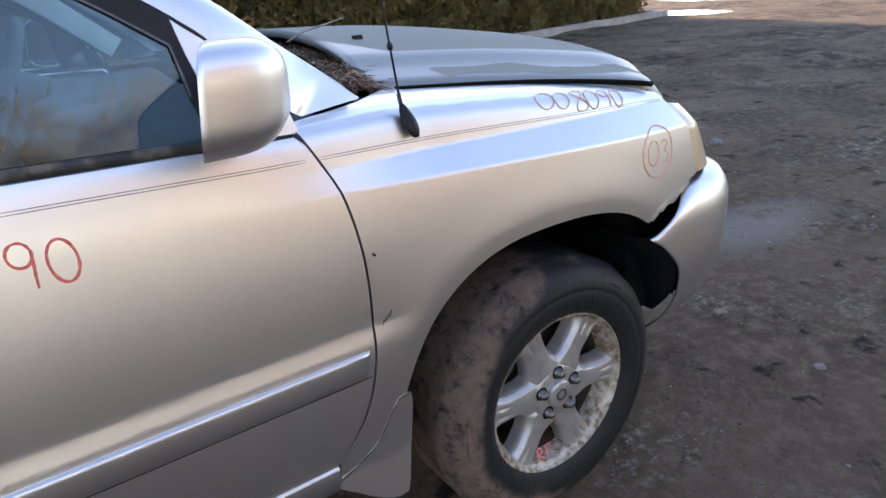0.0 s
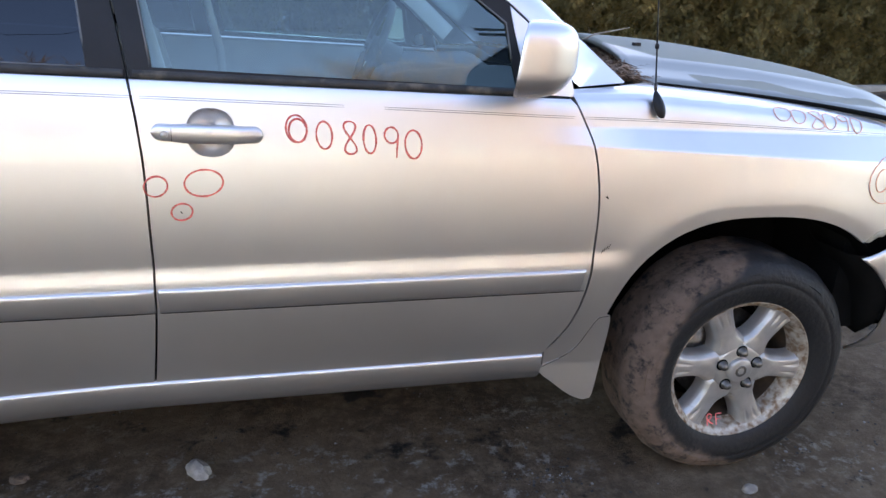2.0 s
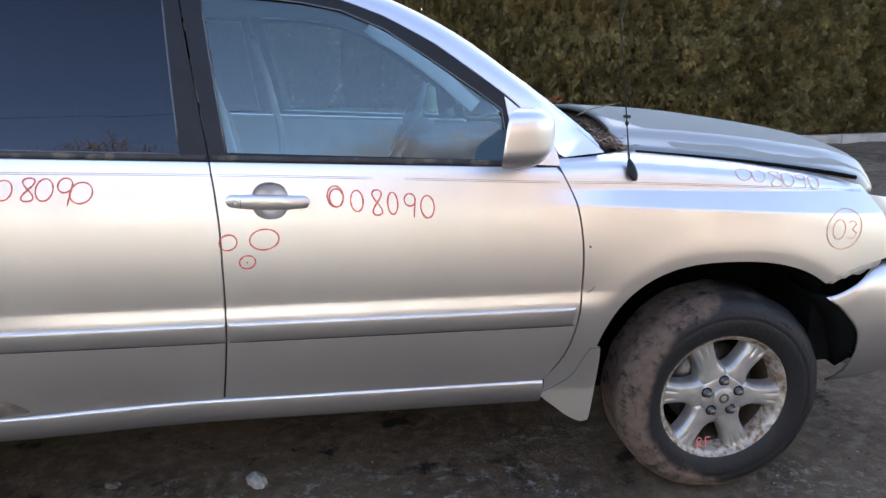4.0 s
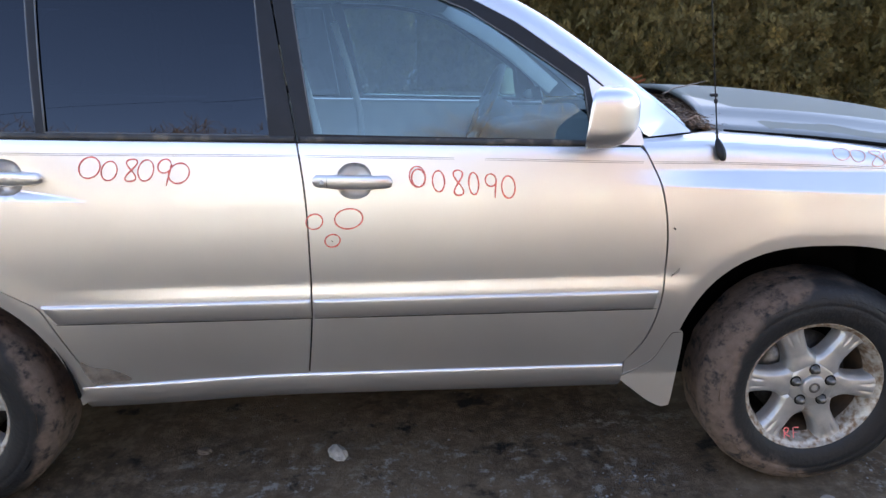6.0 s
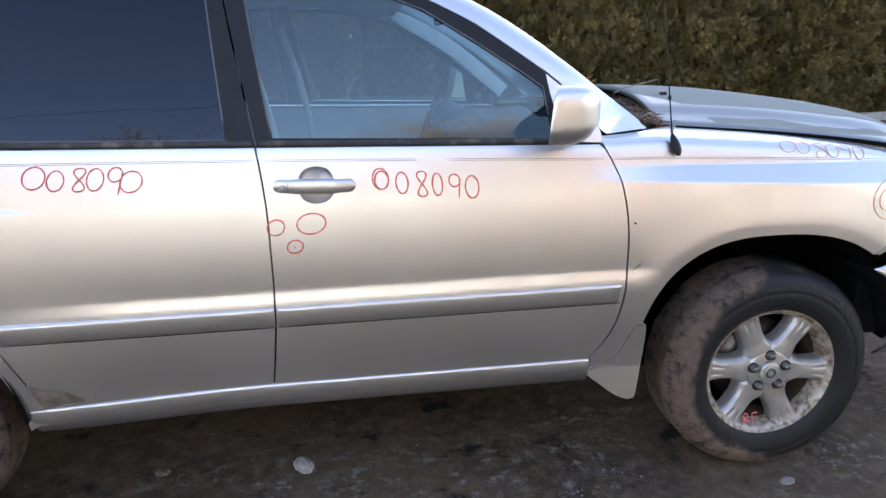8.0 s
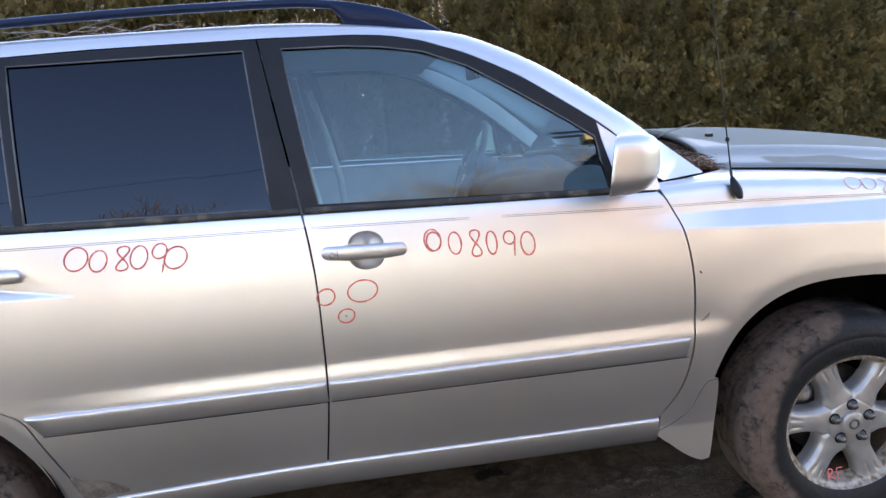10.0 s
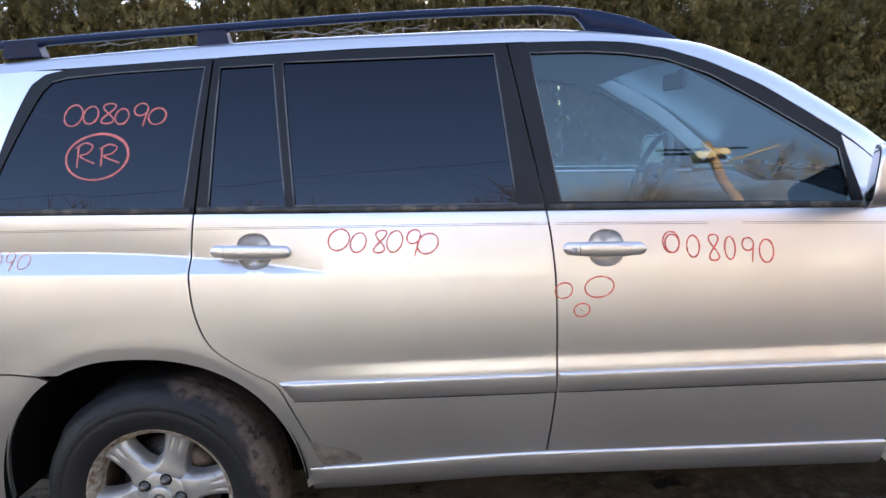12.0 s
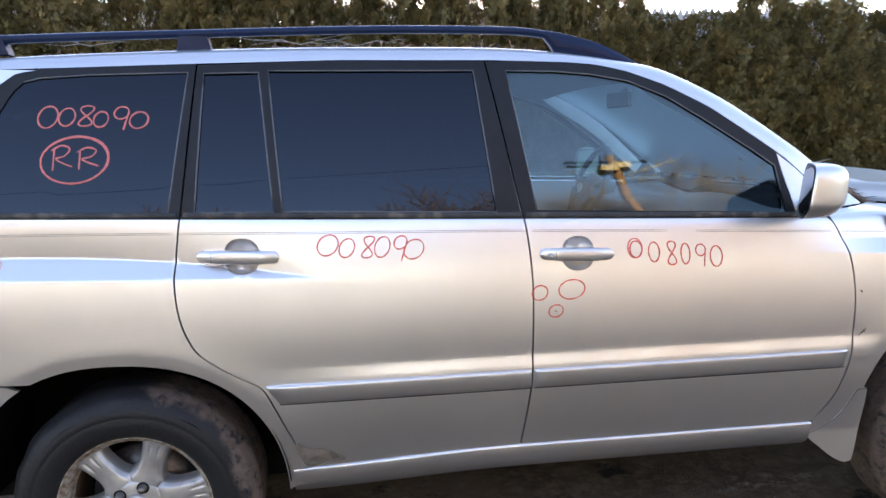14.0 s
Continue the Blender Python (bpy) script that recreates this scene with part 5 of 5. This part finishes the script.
def leaf_material():
    m = bpy.data.materials.new("arborvitae_foliage")
    m.use_nodes = True
    n, l = m.node_tree.nodes, m.node_tree.links
    b = n["Principled BSDF"]
    b.inputs["Roughness"].default_value = 0.75
    geo, cr = n.new("ShaderNodeNewGeometry"), n.new("ShaderNodeValToRGB")
    cr.color_ramp.elements[0].color, cr.color_ramp.elements[1].color = (0.062, 0.054, 0.017, 1), (0.34, 0.25, 0.080, 1)
    e = cr.color_ramp.elements.new(0.55)
    e.color = (0.172, 0.134, 0.043, 1)
    e = cr.color_ramp.elements.new(0.9)
    e.color = (0.21, 0.140, 0.046, 1)
    clump, mul, add = n.new("ShaderNodeTexNoise"), n.new("ShaderNodeMath"), n.new("ShaderNodeMath")
    clump.inputs["Scale"].default_value, clump.inputs["Detail"].default_value = 2.4, 4.0
    l.new(geo.outputs["Position"], clump.inputs["Vector"])
    mul.operation, add.operation = "MULTIPLY_ADD", "MULTIPLY_ADD"
    mul.inputs[1].default_value, mul.inputs[2].default_value = 1.7, -0.64
    l.new(clump.outputs["Fac"], mul.inputs[0])
    add.inputs[1].default_value = 0.6
    l.new(geo.outputs["Random Per Island"], add.inputs[0]), l.new(mul.outputs[0], add.inputs[2])
    l.new(add.outputs[0], cr.inputs[0])
    l.new(cr.outputs[0], b.inputs["Base Color"])
    return m


LEAF = leaf_material()
HEDGE_Y = 10.0


def hedge_y(x):
    """The hedge runs slightly away from the car."""
    return HEDGE_Y + 0.10 * (x - 6.0)


def shrub_crown(seed, height):
    rnd = random.Random(seed)
    verts, faces = [], []
    for i in range(1150):
        h = rnd.random() ** 0.95
        z = 0.06 + h * (height - 0.06)
        a = rnd.uniform(math.pi * 0.95, math.pi * 2.05) if rnd.random() < 0.86 else rnd.uniform(0, 2 * math.pi)
        rad = 0.74 * (1 - h ** 5.0) ** 0.6 + 0.10 + 0.34 * noise.noise(Vector((math.cos(a) * 1.5 + seed * 3, math.sin(a) * 1.5, z * 1.3))) + 0.12 * noise.noise(Vector((math.cos(a) * 4 + seed, math.sin(a) * 4, z * 4)))
        rad *= 1 - 0.38 * rnd.random() ** 2.0
        c = Vector((math.cos(a) * rad, math.sin(a) * rad * 0.8, z))
        out = Vector((math.cos(a), math.sin(a), 0))
        lean = (out * rnd.uniform(0.5, 1.0) + Vector((rnd.uniform(-0.5, 0.5), rnd.uniform(-0.4, 0.4), rnd.uniform(0.1, 0.9)))).normalized()
        flat = lean.cross(Vector((rnd.uniform(-1, 1), rnd.uniform(-1, 1), rnd.uniform(-0.5, 0.5)))).normalized()
        for j in range(20):
            t = rnd.uniform(0, 1)
            side = rnd.uniform(-1, 1)
            base = c + lean * 0.19 * t + flat * side * 0.09 * (1 - 0.5 * t) + Vector((rnd.uniform(-.02, .02), rnd.uniform(-.02, .02), rnd.uniform(-.03, .03)))
            up = (lean + flat * side * 0.8 + Vector((rnd.uniform(-.3, .3), rnd.uniform(-.3, .3), rnd.uniform(-.3, .3)))).normalized()
            across = up.cross(lean.cross(flat) + Vector((rnd.uniform(-.6, .6), rnd.uniform(-.6, .6), rnd.uniform(-.6, .6)))).normalized()
            size = rnd.uniform(0.032, 0.068)
            o = len(verts)
            verts.append(base)
            for k in range(3):
                t2 = (k / 2 - 0.5) * 1.5
                d = up * math.cos(t2) + across * math.sin(t2)
                w = across * math.cos(t2) - up * math.sin(t2)
                s = size * rnd.uniform(0.75, 1.15)
                verts += [base + d * s * 0.55 - w * s * 0.17, base + d * s, base + d * s * 0.55 + w * s * 0.17]
                faces.append((o, o + 1 + 3 * k, o + 2 + 3 * k, o + 3 + 3 * k))
    return verts, faces


crowns = []
for i in range(5):
    hgt = 3.0 + 0.11 * i
    sh = tagged(new("hedge_shrub"), "dense green-brown evergreen hedge shrub behind a kerb", "hedge", "row of evergreen hedge shrubs")
    v, f = shrub_crown(i + 1, hgt)
    mesh("crown", v, f, LEAF, sh, smooth=False)
    for k in range(2):
        rows = tube_rows([(0.1 * k - 0.05, 0, -0.05), (0.16 * k - 0.08, 0.05, 0.8), (0.2 * k - 0.1, 0, 2.2)], [0.05, 0.04, 0.015], 7)
        grid("trunk", rows, BARK, sh, close_v=True)
    crowns.append(sh)
rnd = random.Random(5)
xs = [-8.0 + 0.645 * i for i in range(37)]
for i, x in enumerate(xs):
    m = pose(x + rnd.uniform(-0.12, 0.12), hedge_y(x) + rnd.uniform(-0.15, 0.15), 0, 0, 0, rnd.uniform(-14, 14)) @ Matrix.Scale(1.13 + 0.06 * math.sin(1.7 * x) + 0.05 * math.sin(4.1 * x) - 0.23 * smoothstep(4.2, 5.8, x) - 0.02 * smoothstep(7.0, 9.0, x), 4, (0, 0, 1))
    if i < 5:
        crowns[i].matrix_basis = m
    else:
        copy_thing(crowns[rnd.randrange(5)], m)

# fence behind the hedge
WOOD = material("weathered_white_fence", (0.62, 0.60, 0.56), 0.85, vary=0.15, vscale=6, bump=0.3, bscale=30)
fence = tagged(new("picket_fence"), "weathered pale stockade fence behind the hedge", "fence")
bm = bmesh.new()
pv = [(-0.060, 0), (0.060, 0), (0.0655, 3.50), (0.0, 3.62), (-0.0655, 3.50)]
front = [bm.verts.new((x, -0.012, z)) for x, z in pv]
back = [bm.verts.new((x, 0.012, z)) for x, z in pv]
bm.faces.new(front), bm.faces.new(back[::-1])
for i in range(5):
    bm.faces.new((front[i], back[i], back[(i + 1) % 5], front[(i + 1) % 5]))
first = part("picket", bm, WOOD, fence, smooth=False)
first.location = (-9.0, hedge_y(-9.0) + 1.0, 0)
for i in range(1, 176):
    ob = first.copy()
    scene.collection.objects.link(ob)
    ob.parent = fence
    ob.location = (-9.0 + 0.135 * i, hedge_y(-9.0 + 0.135 * i) + 1.0, rnd.uniform(-0.03, 0.03))
bm = bmesh.new()
for z in (0.5, 1.6, 2.7):
    box(bm, (-0.1, 0.02, z), (23.8, 0.07, z + 0.09))
bmesh.ops.rotate(bm, cent=(0, 0, 0), matrix=Matrix.Rotation(math.atan(0.10), 3, "Z"), verts=bm.verts)
bmesh.ops.translate(bm, vec=(-9.0, hedge_y(-9.0) + 1.0, 0), verts=bm.verts)
part("rail", bm, WOOD, fence, smooth=False)

# kerb
CONC = material("weathered_concrete", (0.30, 0.28, 0.25), 0.85, vary=0.2, vscale=4, bump=0.3, bscale=40)
bm = bmesh.new()
for i in range(9):
    box(bm, (-27 + 3.0 * i, 0.0, -0.1), (-27 + 3.0 * i + 2.985, 0.17, 0.13), 0.02)
box(bm, (-0.17, 0.185, -0.1), (0.0, 2.4, 0.13), 0.02)
bmesh.ops.rotate(bm, cent=(0, 0, 0), matrix=Matrix.Rotation(math.atan(0.12), 3, "Z"), verts=bm.verts)
bmesh.ops.translate(bm, vec=(16.2, hedge_y(16.2) - 0.95, 0), verts=bm.verts)
kerb = tagged(part("kerb", bm, CONC), "weathered concrete kerb before the hedge", "kerb", kind="structure")

# ---- litter on the car ----
LITTER = bpy.data.materials.new("dry_needles_and_leaves")
LITTER.use_nodes = True
_n, _l = LITTER.node_tree.nodes, LITTER.node_tree.links
_g, _c = _n.new("ShaderNodeNewGeometry"), _n.new("ShaderNodeValToRGB")
_c.color_ramp.elements[0].color, _c.color_ramp.elements[1].color = (0.05, 0.032, 0.022, 1), (0.42, 0.29, 0.20, 1)
_e = _c.color_ramp.elements.new(0.5)
_e.color = (0.20, 0.115, 0.070, 1)
_l.new(_g.outputs["Random Per Island"], _c.inputs[0])
_l.new(_c.outputs[0], _n["Principled BSDF"].inputs["Base Color"])
_n["Principled BSDF"].inputs["Roughness"].default_value = 0.9


def sliver(verts, faces, p, d, length, w, rnd):
    side = d.cross(Vector((rnd.uniform(-1, 1), rnd.uniform(-1, 1), 1))).normalized() * w
    o = len(verts)
    mid = p + d * length * 0.5 + Vector((0, 0, rnd.uniform(0, 0.2) * length))
    end = p + d * length
    verts += [p, mid - side, mid + side, end, mid + Vector((0, 0, -w))]
    faces += [(o, o + 1, o + 3, o + 2), (o, o + 4, o + 1), (o + 1, o + 4, o + 3), (o + 3, o + 4, o + 2), (o + 2, o + 4, o)]


rnd = random.Random(21)
verts, faces = [], []
for i in range(3600):
    v = rnd.uniform(-0.93, 0.3) if rnd.random() < 0.85 else rnd.uniform(-0.93, 0.93)
    a = Vector(shield(1.0, v))
    y = 0.913 + v * 0.69
    b = Vector((2.50, y, hood_z(2.50, y) - 0.045))
    t = 0.88 * rnd.random()
    p = a * (1 - t) + b * t + Vector((0, 0, 0.012 * rnd.random() + 0.006 * math.sin(math.pi * t) - 0.012 * t))
    d = Vector((rnd.uniform(-0.7, 0.7), rnd.uniform(-1, 1), rnd.uniform(-0.15, 0.12))).normalized()
    if p.y < 0.24:
        d.x, d.y = d.x * 0.3 - 0.2, abs(d.y)
    big = rnd.random() < 0.12
    sliver(verts, faces, p, d, rnd.uniform(0.02, 0.05) if big else rnd.uniform(0.02, 0.07), rnd.uniform(0.006, 0.014) if big else rnd.uniform(0.0008, 0.002), rnd)
tagged(mesh("leaf_litter", verts, faces, LITTER, smooth=False), "brown dry needles and leaves in the scuttle", "litter", kind="stuff")
verts, faces = [], []
for i in range(260):
    x, y = rnd.uniform(-0.4, 1.3), 0.34 + abs(rnd.gauss(0, 0.10))
    e = float(np.interp(x, [-0.33, 0.3, 0.8, 1.2, 1.5], [1.622, 1.646, 1.648, 1.641, 1.618])) + crown(x)
    p = Vector((x, y, e + 0.035 * (1 - ((y - 0.913) / 0.6) ** 2) + 0.002))
    d = Vector((rnd.uniform(-1, 1), rnd.uniform(-1, 1), rnd.uniform(0, 0.5))).normalized()
    sliver(verts, faces, p, d, rnd.uniform(0.01, 0.035), rnd.uniform(0.001, 0.005), rnd)
tagged(mesh("roof_litter", verts, faces, LITTER, smooth=False), "dry needles scattered on the roof", "litter", kind="stuff")
TWIG = material("grey_dead_twig", (0.30, 0.26, 0.22), 0.9, vary=0.3, vscale=60)
for x0, y0, n in ((0.52, 0.42, 5), (0.70, 0.46, 4), (-0.12, 0.42, 3)):
    tw = None
    for k in range(n):
        a = rnd.uniform(-0.5, 0.5) + (0 if k % 2 else math.pi)
        p = Vector((x0, y0, 1.692))
        path = [p]
        for s in range(5):
            p = p + Vector((math.cos(a), 0.3 * math.sin(a), rnd.uniform(-0.25, 0.35) if s else 0.2)) * rnd.uniform(0.02, 0.045)
            p.z = max(p.z, 1.688)
            path.append(p)
        ob = tube("twig" if tw is None else "side_twig", path, [0.0017, 0.0015, 0.0013, 0.0011, 0.0009, 0.0007], TWIG, tw, "", 5)
        if tw is None:
            tw = tagged(ob, "dry grey twig lying on the car roof", "twig", "twigs on the roof")
tw = tube("twig", [(2.38, 0.63, 1.222), (2.42, 0.625, 1.242), (2.48, 0.62, 1.254), (2.535, 0.615, 1.266)], [0.003, 0.0026, 0.0022, 0.001], TWIG, None, "", 5)
tagged(tw, "dry grey twig sticking out of the scuttle", "twig")
ORANGE = material("orange_dead_leaf", (0.42, 0.13, 0.05), 0.8, vary=0.2, vscale=60)
for i in range(5):
    x, y = 2.33 + rnd.uniform(-0.03, 0.03), 0.86 + rnd.uniform(-0.06, 0.06)
    rows = [[(x + u * 0.03, y + 0.012 * w * (1 - abs(u)), 1.245 + 0.012 * u * u + 0.008 * abs(w) + 0.01 * i * 0.4) for w in (-1, 0, 1)] for u in (-1, -0.4, 0.2, 1)]
    tagged(grid("dead_leaf", rows, ORANGE, None), "curled orange dead leaf below the windscreen", "leaf", "dead leaves below the windscreen")

# ---- loose things on the ground ----
STONE = bpy.data.materials.new("pale_gravel")
STONE.use_nodes = True
_n, _l = STONE.node_tree.nodes, STONE.node_tree.links
_g, _c = _n.new("ShaderNodeNewGeometry"), _n.new("ShaderNodeValToRGB")
_c.color_ramp.elements[0].color, _c.color_ramp.elements[1].color = (0.03, 0.025, 0.022, 1), (0.28, 0.27, 0.26, 1)
_e = _c.color_ramp.elements.new(0.7)
_e.color = (0.075, 0.066, 0.060, 1)
_l.new(_g.outputs["Random Per Island"], _c.inputs[0])
_l.new(_c.outputs[0], _n["Principled BSDF"].inputs["Base Color"])
_n["Principled BSDF"].inputs["Roughness"].default_value = 0.9


def pebble(verts, faces, p, r, rnd):
    o = len(verts)
    ring = 5
    verts.append(p + Vector((rnd.uniform(-.2, .2) * r, rnd.uniform(-.2, .2) * r, r * rnd.uniform(0.5, 0.8))))
    for k in range(ring):
        a = 2 * math.pi * (k + rnd.uniform(-0.25, 0.25)) / ring
        q = r * rnd.uniform(0.75, 1.2)
        verts.append(p + Vector((math.cos(a) * q, math.sin(a) * q, 0.2 * r)))
    for k in range(ring):
        a = 2 * math.pi * k / ring
        verts.append(p + Vector((math.cos(a) * r * 0.7, math.sin(a) * r * 0.7, -0.4 * r)))
    for k in range(ring):
        k2 = (k + 1) % ring
        faces.append((o, o + 1 + k, o + 1 + k2))
        faces.append((o + 1 + k, o + 1 + ring + k, o + 1 + ring + k2, o + 1 + k2))


verts, faces = [], []
for i in range(9000):
    if i < 6500:
        x, y = rnd.uniform(-0.6, 5.5), rnd.uniform(-1.1, 1.3)
        if noise.noise(Vector((x * 1.3, y * 1.3, 5))) < rnd.uniform(-0.5, 0.35):
            continue
        r = 0.0012 + 0.0045 * rnd.random() ** 3
    else:
        x, y = rnd.uniform(3, 15), rnd.uniform(-3, 9)
        r = 0.003 + 0.014 * rnd.random() ** 5
    pebble(verts, faces, Vector((x, y, ground_z(x, y) + r * 0.15)), r, rnd)
for cx, cy, n, sp in ((3.03, -0.34, 160, 0.07), (2.20, 0.10, 120, 0.05), (2.95, 0.14, 90, 0.10), (2.06, -0.02, 60, 0.03)):
    for k in range(n):
        x, y = rnd.gauss(cx, sp), rnd.gauss(cy, sp * 0.8)
        r = 0.0015 + 0.005 * rnd.random() ** 2
        pebble(verts, faces, Vector((x, y, ground_z(x, y) + r * 0.2)), r, rnd)
tagged(mesh("gravel", verts, faces, STONE, smooth=False), "small pale grit and stones on the dirt", "gravel", kind="stuff")


def rock(x, y, r, flat, colour, label, seed):
    bm = bmesh.new()
    bmesh.ops.create_icosphere(bm, subdivisions=3, radius=1.0)
    for v in bm.verts:
        k = 1 + 0.28 * noise.noise(v.co * 1.6 + Vector((seed, 0, 0))) + 0.08 * noise.noise(v.co * 5)
        v.co = Vector((v.co.x * r * 0.72 * k, v.co.y * r * k, max(-0.2, v.co.z) * r * flat * k))
    ob = part("stone", bm, material("stone_" + str(seed), colour, 0.85, vary=0.2, vscale=40, bump=0.4, bscale=120))
    ob.matrix_basis = pose(x, y, ground_z(x, y) + 0.004, 0, 0, seed * 37)
    tagged(ob, label, "stone", "loose stones on the dirt")


rock(1.178, 0.285, 0.042, 0.75, (0.27, 0.255, 0.24), "pale grey stone lying on the dirt beside the car", 1)
rock(0.690, 0.330, 0.028, 0.4, (0.11, 0.08, 0.06), "flat brown stone pressed into the dirt", 2)
rock(2.765, -0.055, 0.028, 0.35, (0.22, 0.19, 0.165), "flat pale stone pressed into the dirt", 3)
for i, (x, y, r) in enumerate(((5.67, -0.17, 0.045), (5.17, 0.09, 0.035), (3.85, -0.07, 0.022), (4.38, -0.55, 0.026), (3.39, -0.87, 0.014), (6.3, 2.0, 0.06), (1.98, -0.62, 0.030))):
    rock(x, y, r, 0.6, (0.18, 0.17, 0.16), "small grey stone on the packed dirt", 4 + i)

TAG = material("blue_grey_plastic_tag", (0.085, 0.10, 0.12), 0.7, vary=0.25, vscale=50)
bm = bmesh.new()
box(bm, (-0.021, -0.055, 0.0), (0.021, 0.055, 0.003), 0.0014)
for v in bm.verts:
    v.co.z += 0.010 * (v.co.y / 0.055) ** 2
    v.co.x *= 1.12 if v.co.y < 0 else 0.9
tag_ob = part("plastic_tag", bm, TAG)
bm = bmesh.new()
box(bm, (-0.008, 0.022, 0.0035), (0.008, 0.034, 0.0055), 0.001)
part("slot", bm, DARK, tag_ob, "dark slot")
tag_ob.matrix_basis = pose(3.030, -0.335, ground_z(3.03, -0.335) + 0.003, 0, 3, -55)
tagged(tag_ob, "bent blue-grey plastic strip lying on the dirt", "litter")

# puddles
WATER = material("puddle_water", (0.05, 0.042, 0.034), 0.10, 0.0, vary=0.05, bump=0.25, bscale=3)
for cx, cy, rx, ry, k in PUDDLES:
    loop = []
    for a in np.linspace(0, 2 * math.pi, 120, endpoint=False):
        c, d = math.cos(a), math.sin(a)
        r = 1 + 0.35 * noise.noise(Vector((c * 1.7, d * 1.7, k))) + 0.30 * noise.fractal(Vector((c * 5, d * 5, k + 9)), 0.7, 2.1, 4)
        loop.append((cx + rx * c * r, cy + ry * d * r))
    ob = mesh("puddle", [(x, y, 0.006) for x, y in loop], [tuple(range(len(loop)))], WATER, None, "shallow puddle mirroring the bright sky")
    tagged(ob, category="puddle", kind="structure")

# ---- across the lot, behind the walker: bare trees and a utility pole ----
BARKFAR = material("bare_tree_bark", (0.30, 0.255, 0.22), 0.9, vary=0.3, vscale=3)


def bare_tree(seed, height):
    rnd = random.Random(seed)
    verts, faces = [], []

    def limb(p, d, length, r, depth):
        n = 4
        ring = 5 if depth < 2 else 3
        o = len(verts)
        q = p
        for i in range(n + 1):
            rr = r * (1 - 0.55 * i / n)
            a = d.cross(Vector((0.3, 0.2, 1)) if abs(d.z) < 0.95 else Vector((1, 0, 0))).normalized()
            b = a.cross(d)
            for k in range(ring):
                t = 2 * math.pi * k / ring
                verts.append(q + (a * math.cos(t) + b * math.sin(t)) * rr)
            if i:
                for k in range(ring):
                    k2 = (k + 1) % ring
                    faces.append((o + (i - 1) * ring + k, o + (i - 1) * ring + k2, o + i * ring + k2, o + i * ring + k))
            if depth < 4 and i >= (2 if depth == 0 else 1):
                for _ in range(2 if depth < 3 else 1 + (rnd.random() < 0.6)):
                    e = (d * 0.75 + Vector((rnd.uniform(-1, 1), rnd.uniform(-1, 1), rnd.uniform(-0.1, 0.7)))).normalized()
                    limb(q, e, length * rnd.uniform(0.5, 0.72), max(rr * 0.62, 0.022), depth + 1)
            d = (d + Vector((rnd.uniform(-.15, .15), rnd.uniform(-.15, .15), rnd.uniform(-.02, .15)))).normalized()
            q = q + d * length / n
    limb(Vector((0, 0, -0.2)), Vector((0, 0, 1)), height * 0.42, height * 0.022, 0)
    return verts, faces


trees = []
for i in range(3):
    tr = tagged(new("bare_tree"), "tall leafless brown tree across the lot", "tree", "bare trees across the lot")
    v, f = bare_tree(40 + i, 16 + 1.5 * i)
    mesh("trunk", v, f, BARKFAR, tr)
    trees.append(tr)
spots = ([(5.0 + 1.15 * i + (i * 37 % 5) * 0.3, -26 - (i * 53 % 4) * 2.4) for i in range(22)] + [(-9.5 - 2.1 * i, -27 - (i * 53 % 3) * 2.0) for i in range(5)]
         + [(-24 - 3.0 * i, -30 - (i % 3) * 2.5) for i in range(8)] + [(-62 + 3.1 * i + (i * 29 % 7) * 0.2, -44 - (i * 31 % 5) * 1.8) for i in range(42)]
         + [(-64 + 3.1 * i, -53 - (i * 17 % 4) * 1.5) for i in range(42)])
for i, (x, y) in enumerate(spots):
    m = pose(x, y, 0, 0, 0, 70 * i) @ Matrix.Scale((1.03 if i < 22 else 0.93 if i < 27 else 0.8) + 0.012 * (i % 7), 4)
    if i < 3:
        trees[i].matrix_basis = m
    else:
        copy_thing(trees[i % 3], m)
POLEWOOD = material("utility_pole_wood", (0.34, 0.19, 0.085), 0.85, vary=0.2, vscale=5)
BOXPAINT = material("ochre_fitting", (0.60, 0.46, 0.22), 0.6, vary=0.1, vscale=5)
px, py = 6.7, -10.7
up = tagged(new("utility_pole"), "wooden utility pole with cross-arm and fitting", "utility pole")
rows = tube_rows([(px, py, -0.2), (px - 0.05, py, 4.5), (px - 0.1, py, 8.95)], [0.15, 0.13, 0.11], 14)
grid("pole", rows, POLEWOOD, up, close_v=True)
bm = bmesh.new()
box(bm, (px - 1.25, py - 0.04, 8.62), (px + 0.75, py + 0.04, 8.69), 0.01)
box(bm, (px - 1.0, py - 0.55, 8.76), (px + 0.60, py - 0.47, 8.83), 0.01)
part("crossarm", bm, DARK, up, "dark wooden cross-arms")
for dx, dy, z in ((-0.36, 0.12, 8.18), (0.06, -0.05, 8.44)):
    bm = bmesh.new()
    box(bm, (px + dx - 0.20, py + dy - 0.20, z - 0.14), (px + dx + 0.22, py + dy + 0.20, z + 0.16), 0.05)
    part("fitting", bm, BOXPAINT, up, "ochre metal fitting")
tube("brace", [(px + 0.10, py + 0.1, 7.95), (px + 1.35, py + 0.1, 8.62)], 0.035, BOXPAINT, up, "pale diagonal brace", 8)
for z, x1 in ((8.9, -40), (7.6, 40)):
    tube("wire", [(px + (x1 - px) * t, py - 2 * t, z - 1.2 * math.sin(math.pi * t)) for t in np.linspace(0, 1, 14)], 0.007, DARK, up, "", 4)
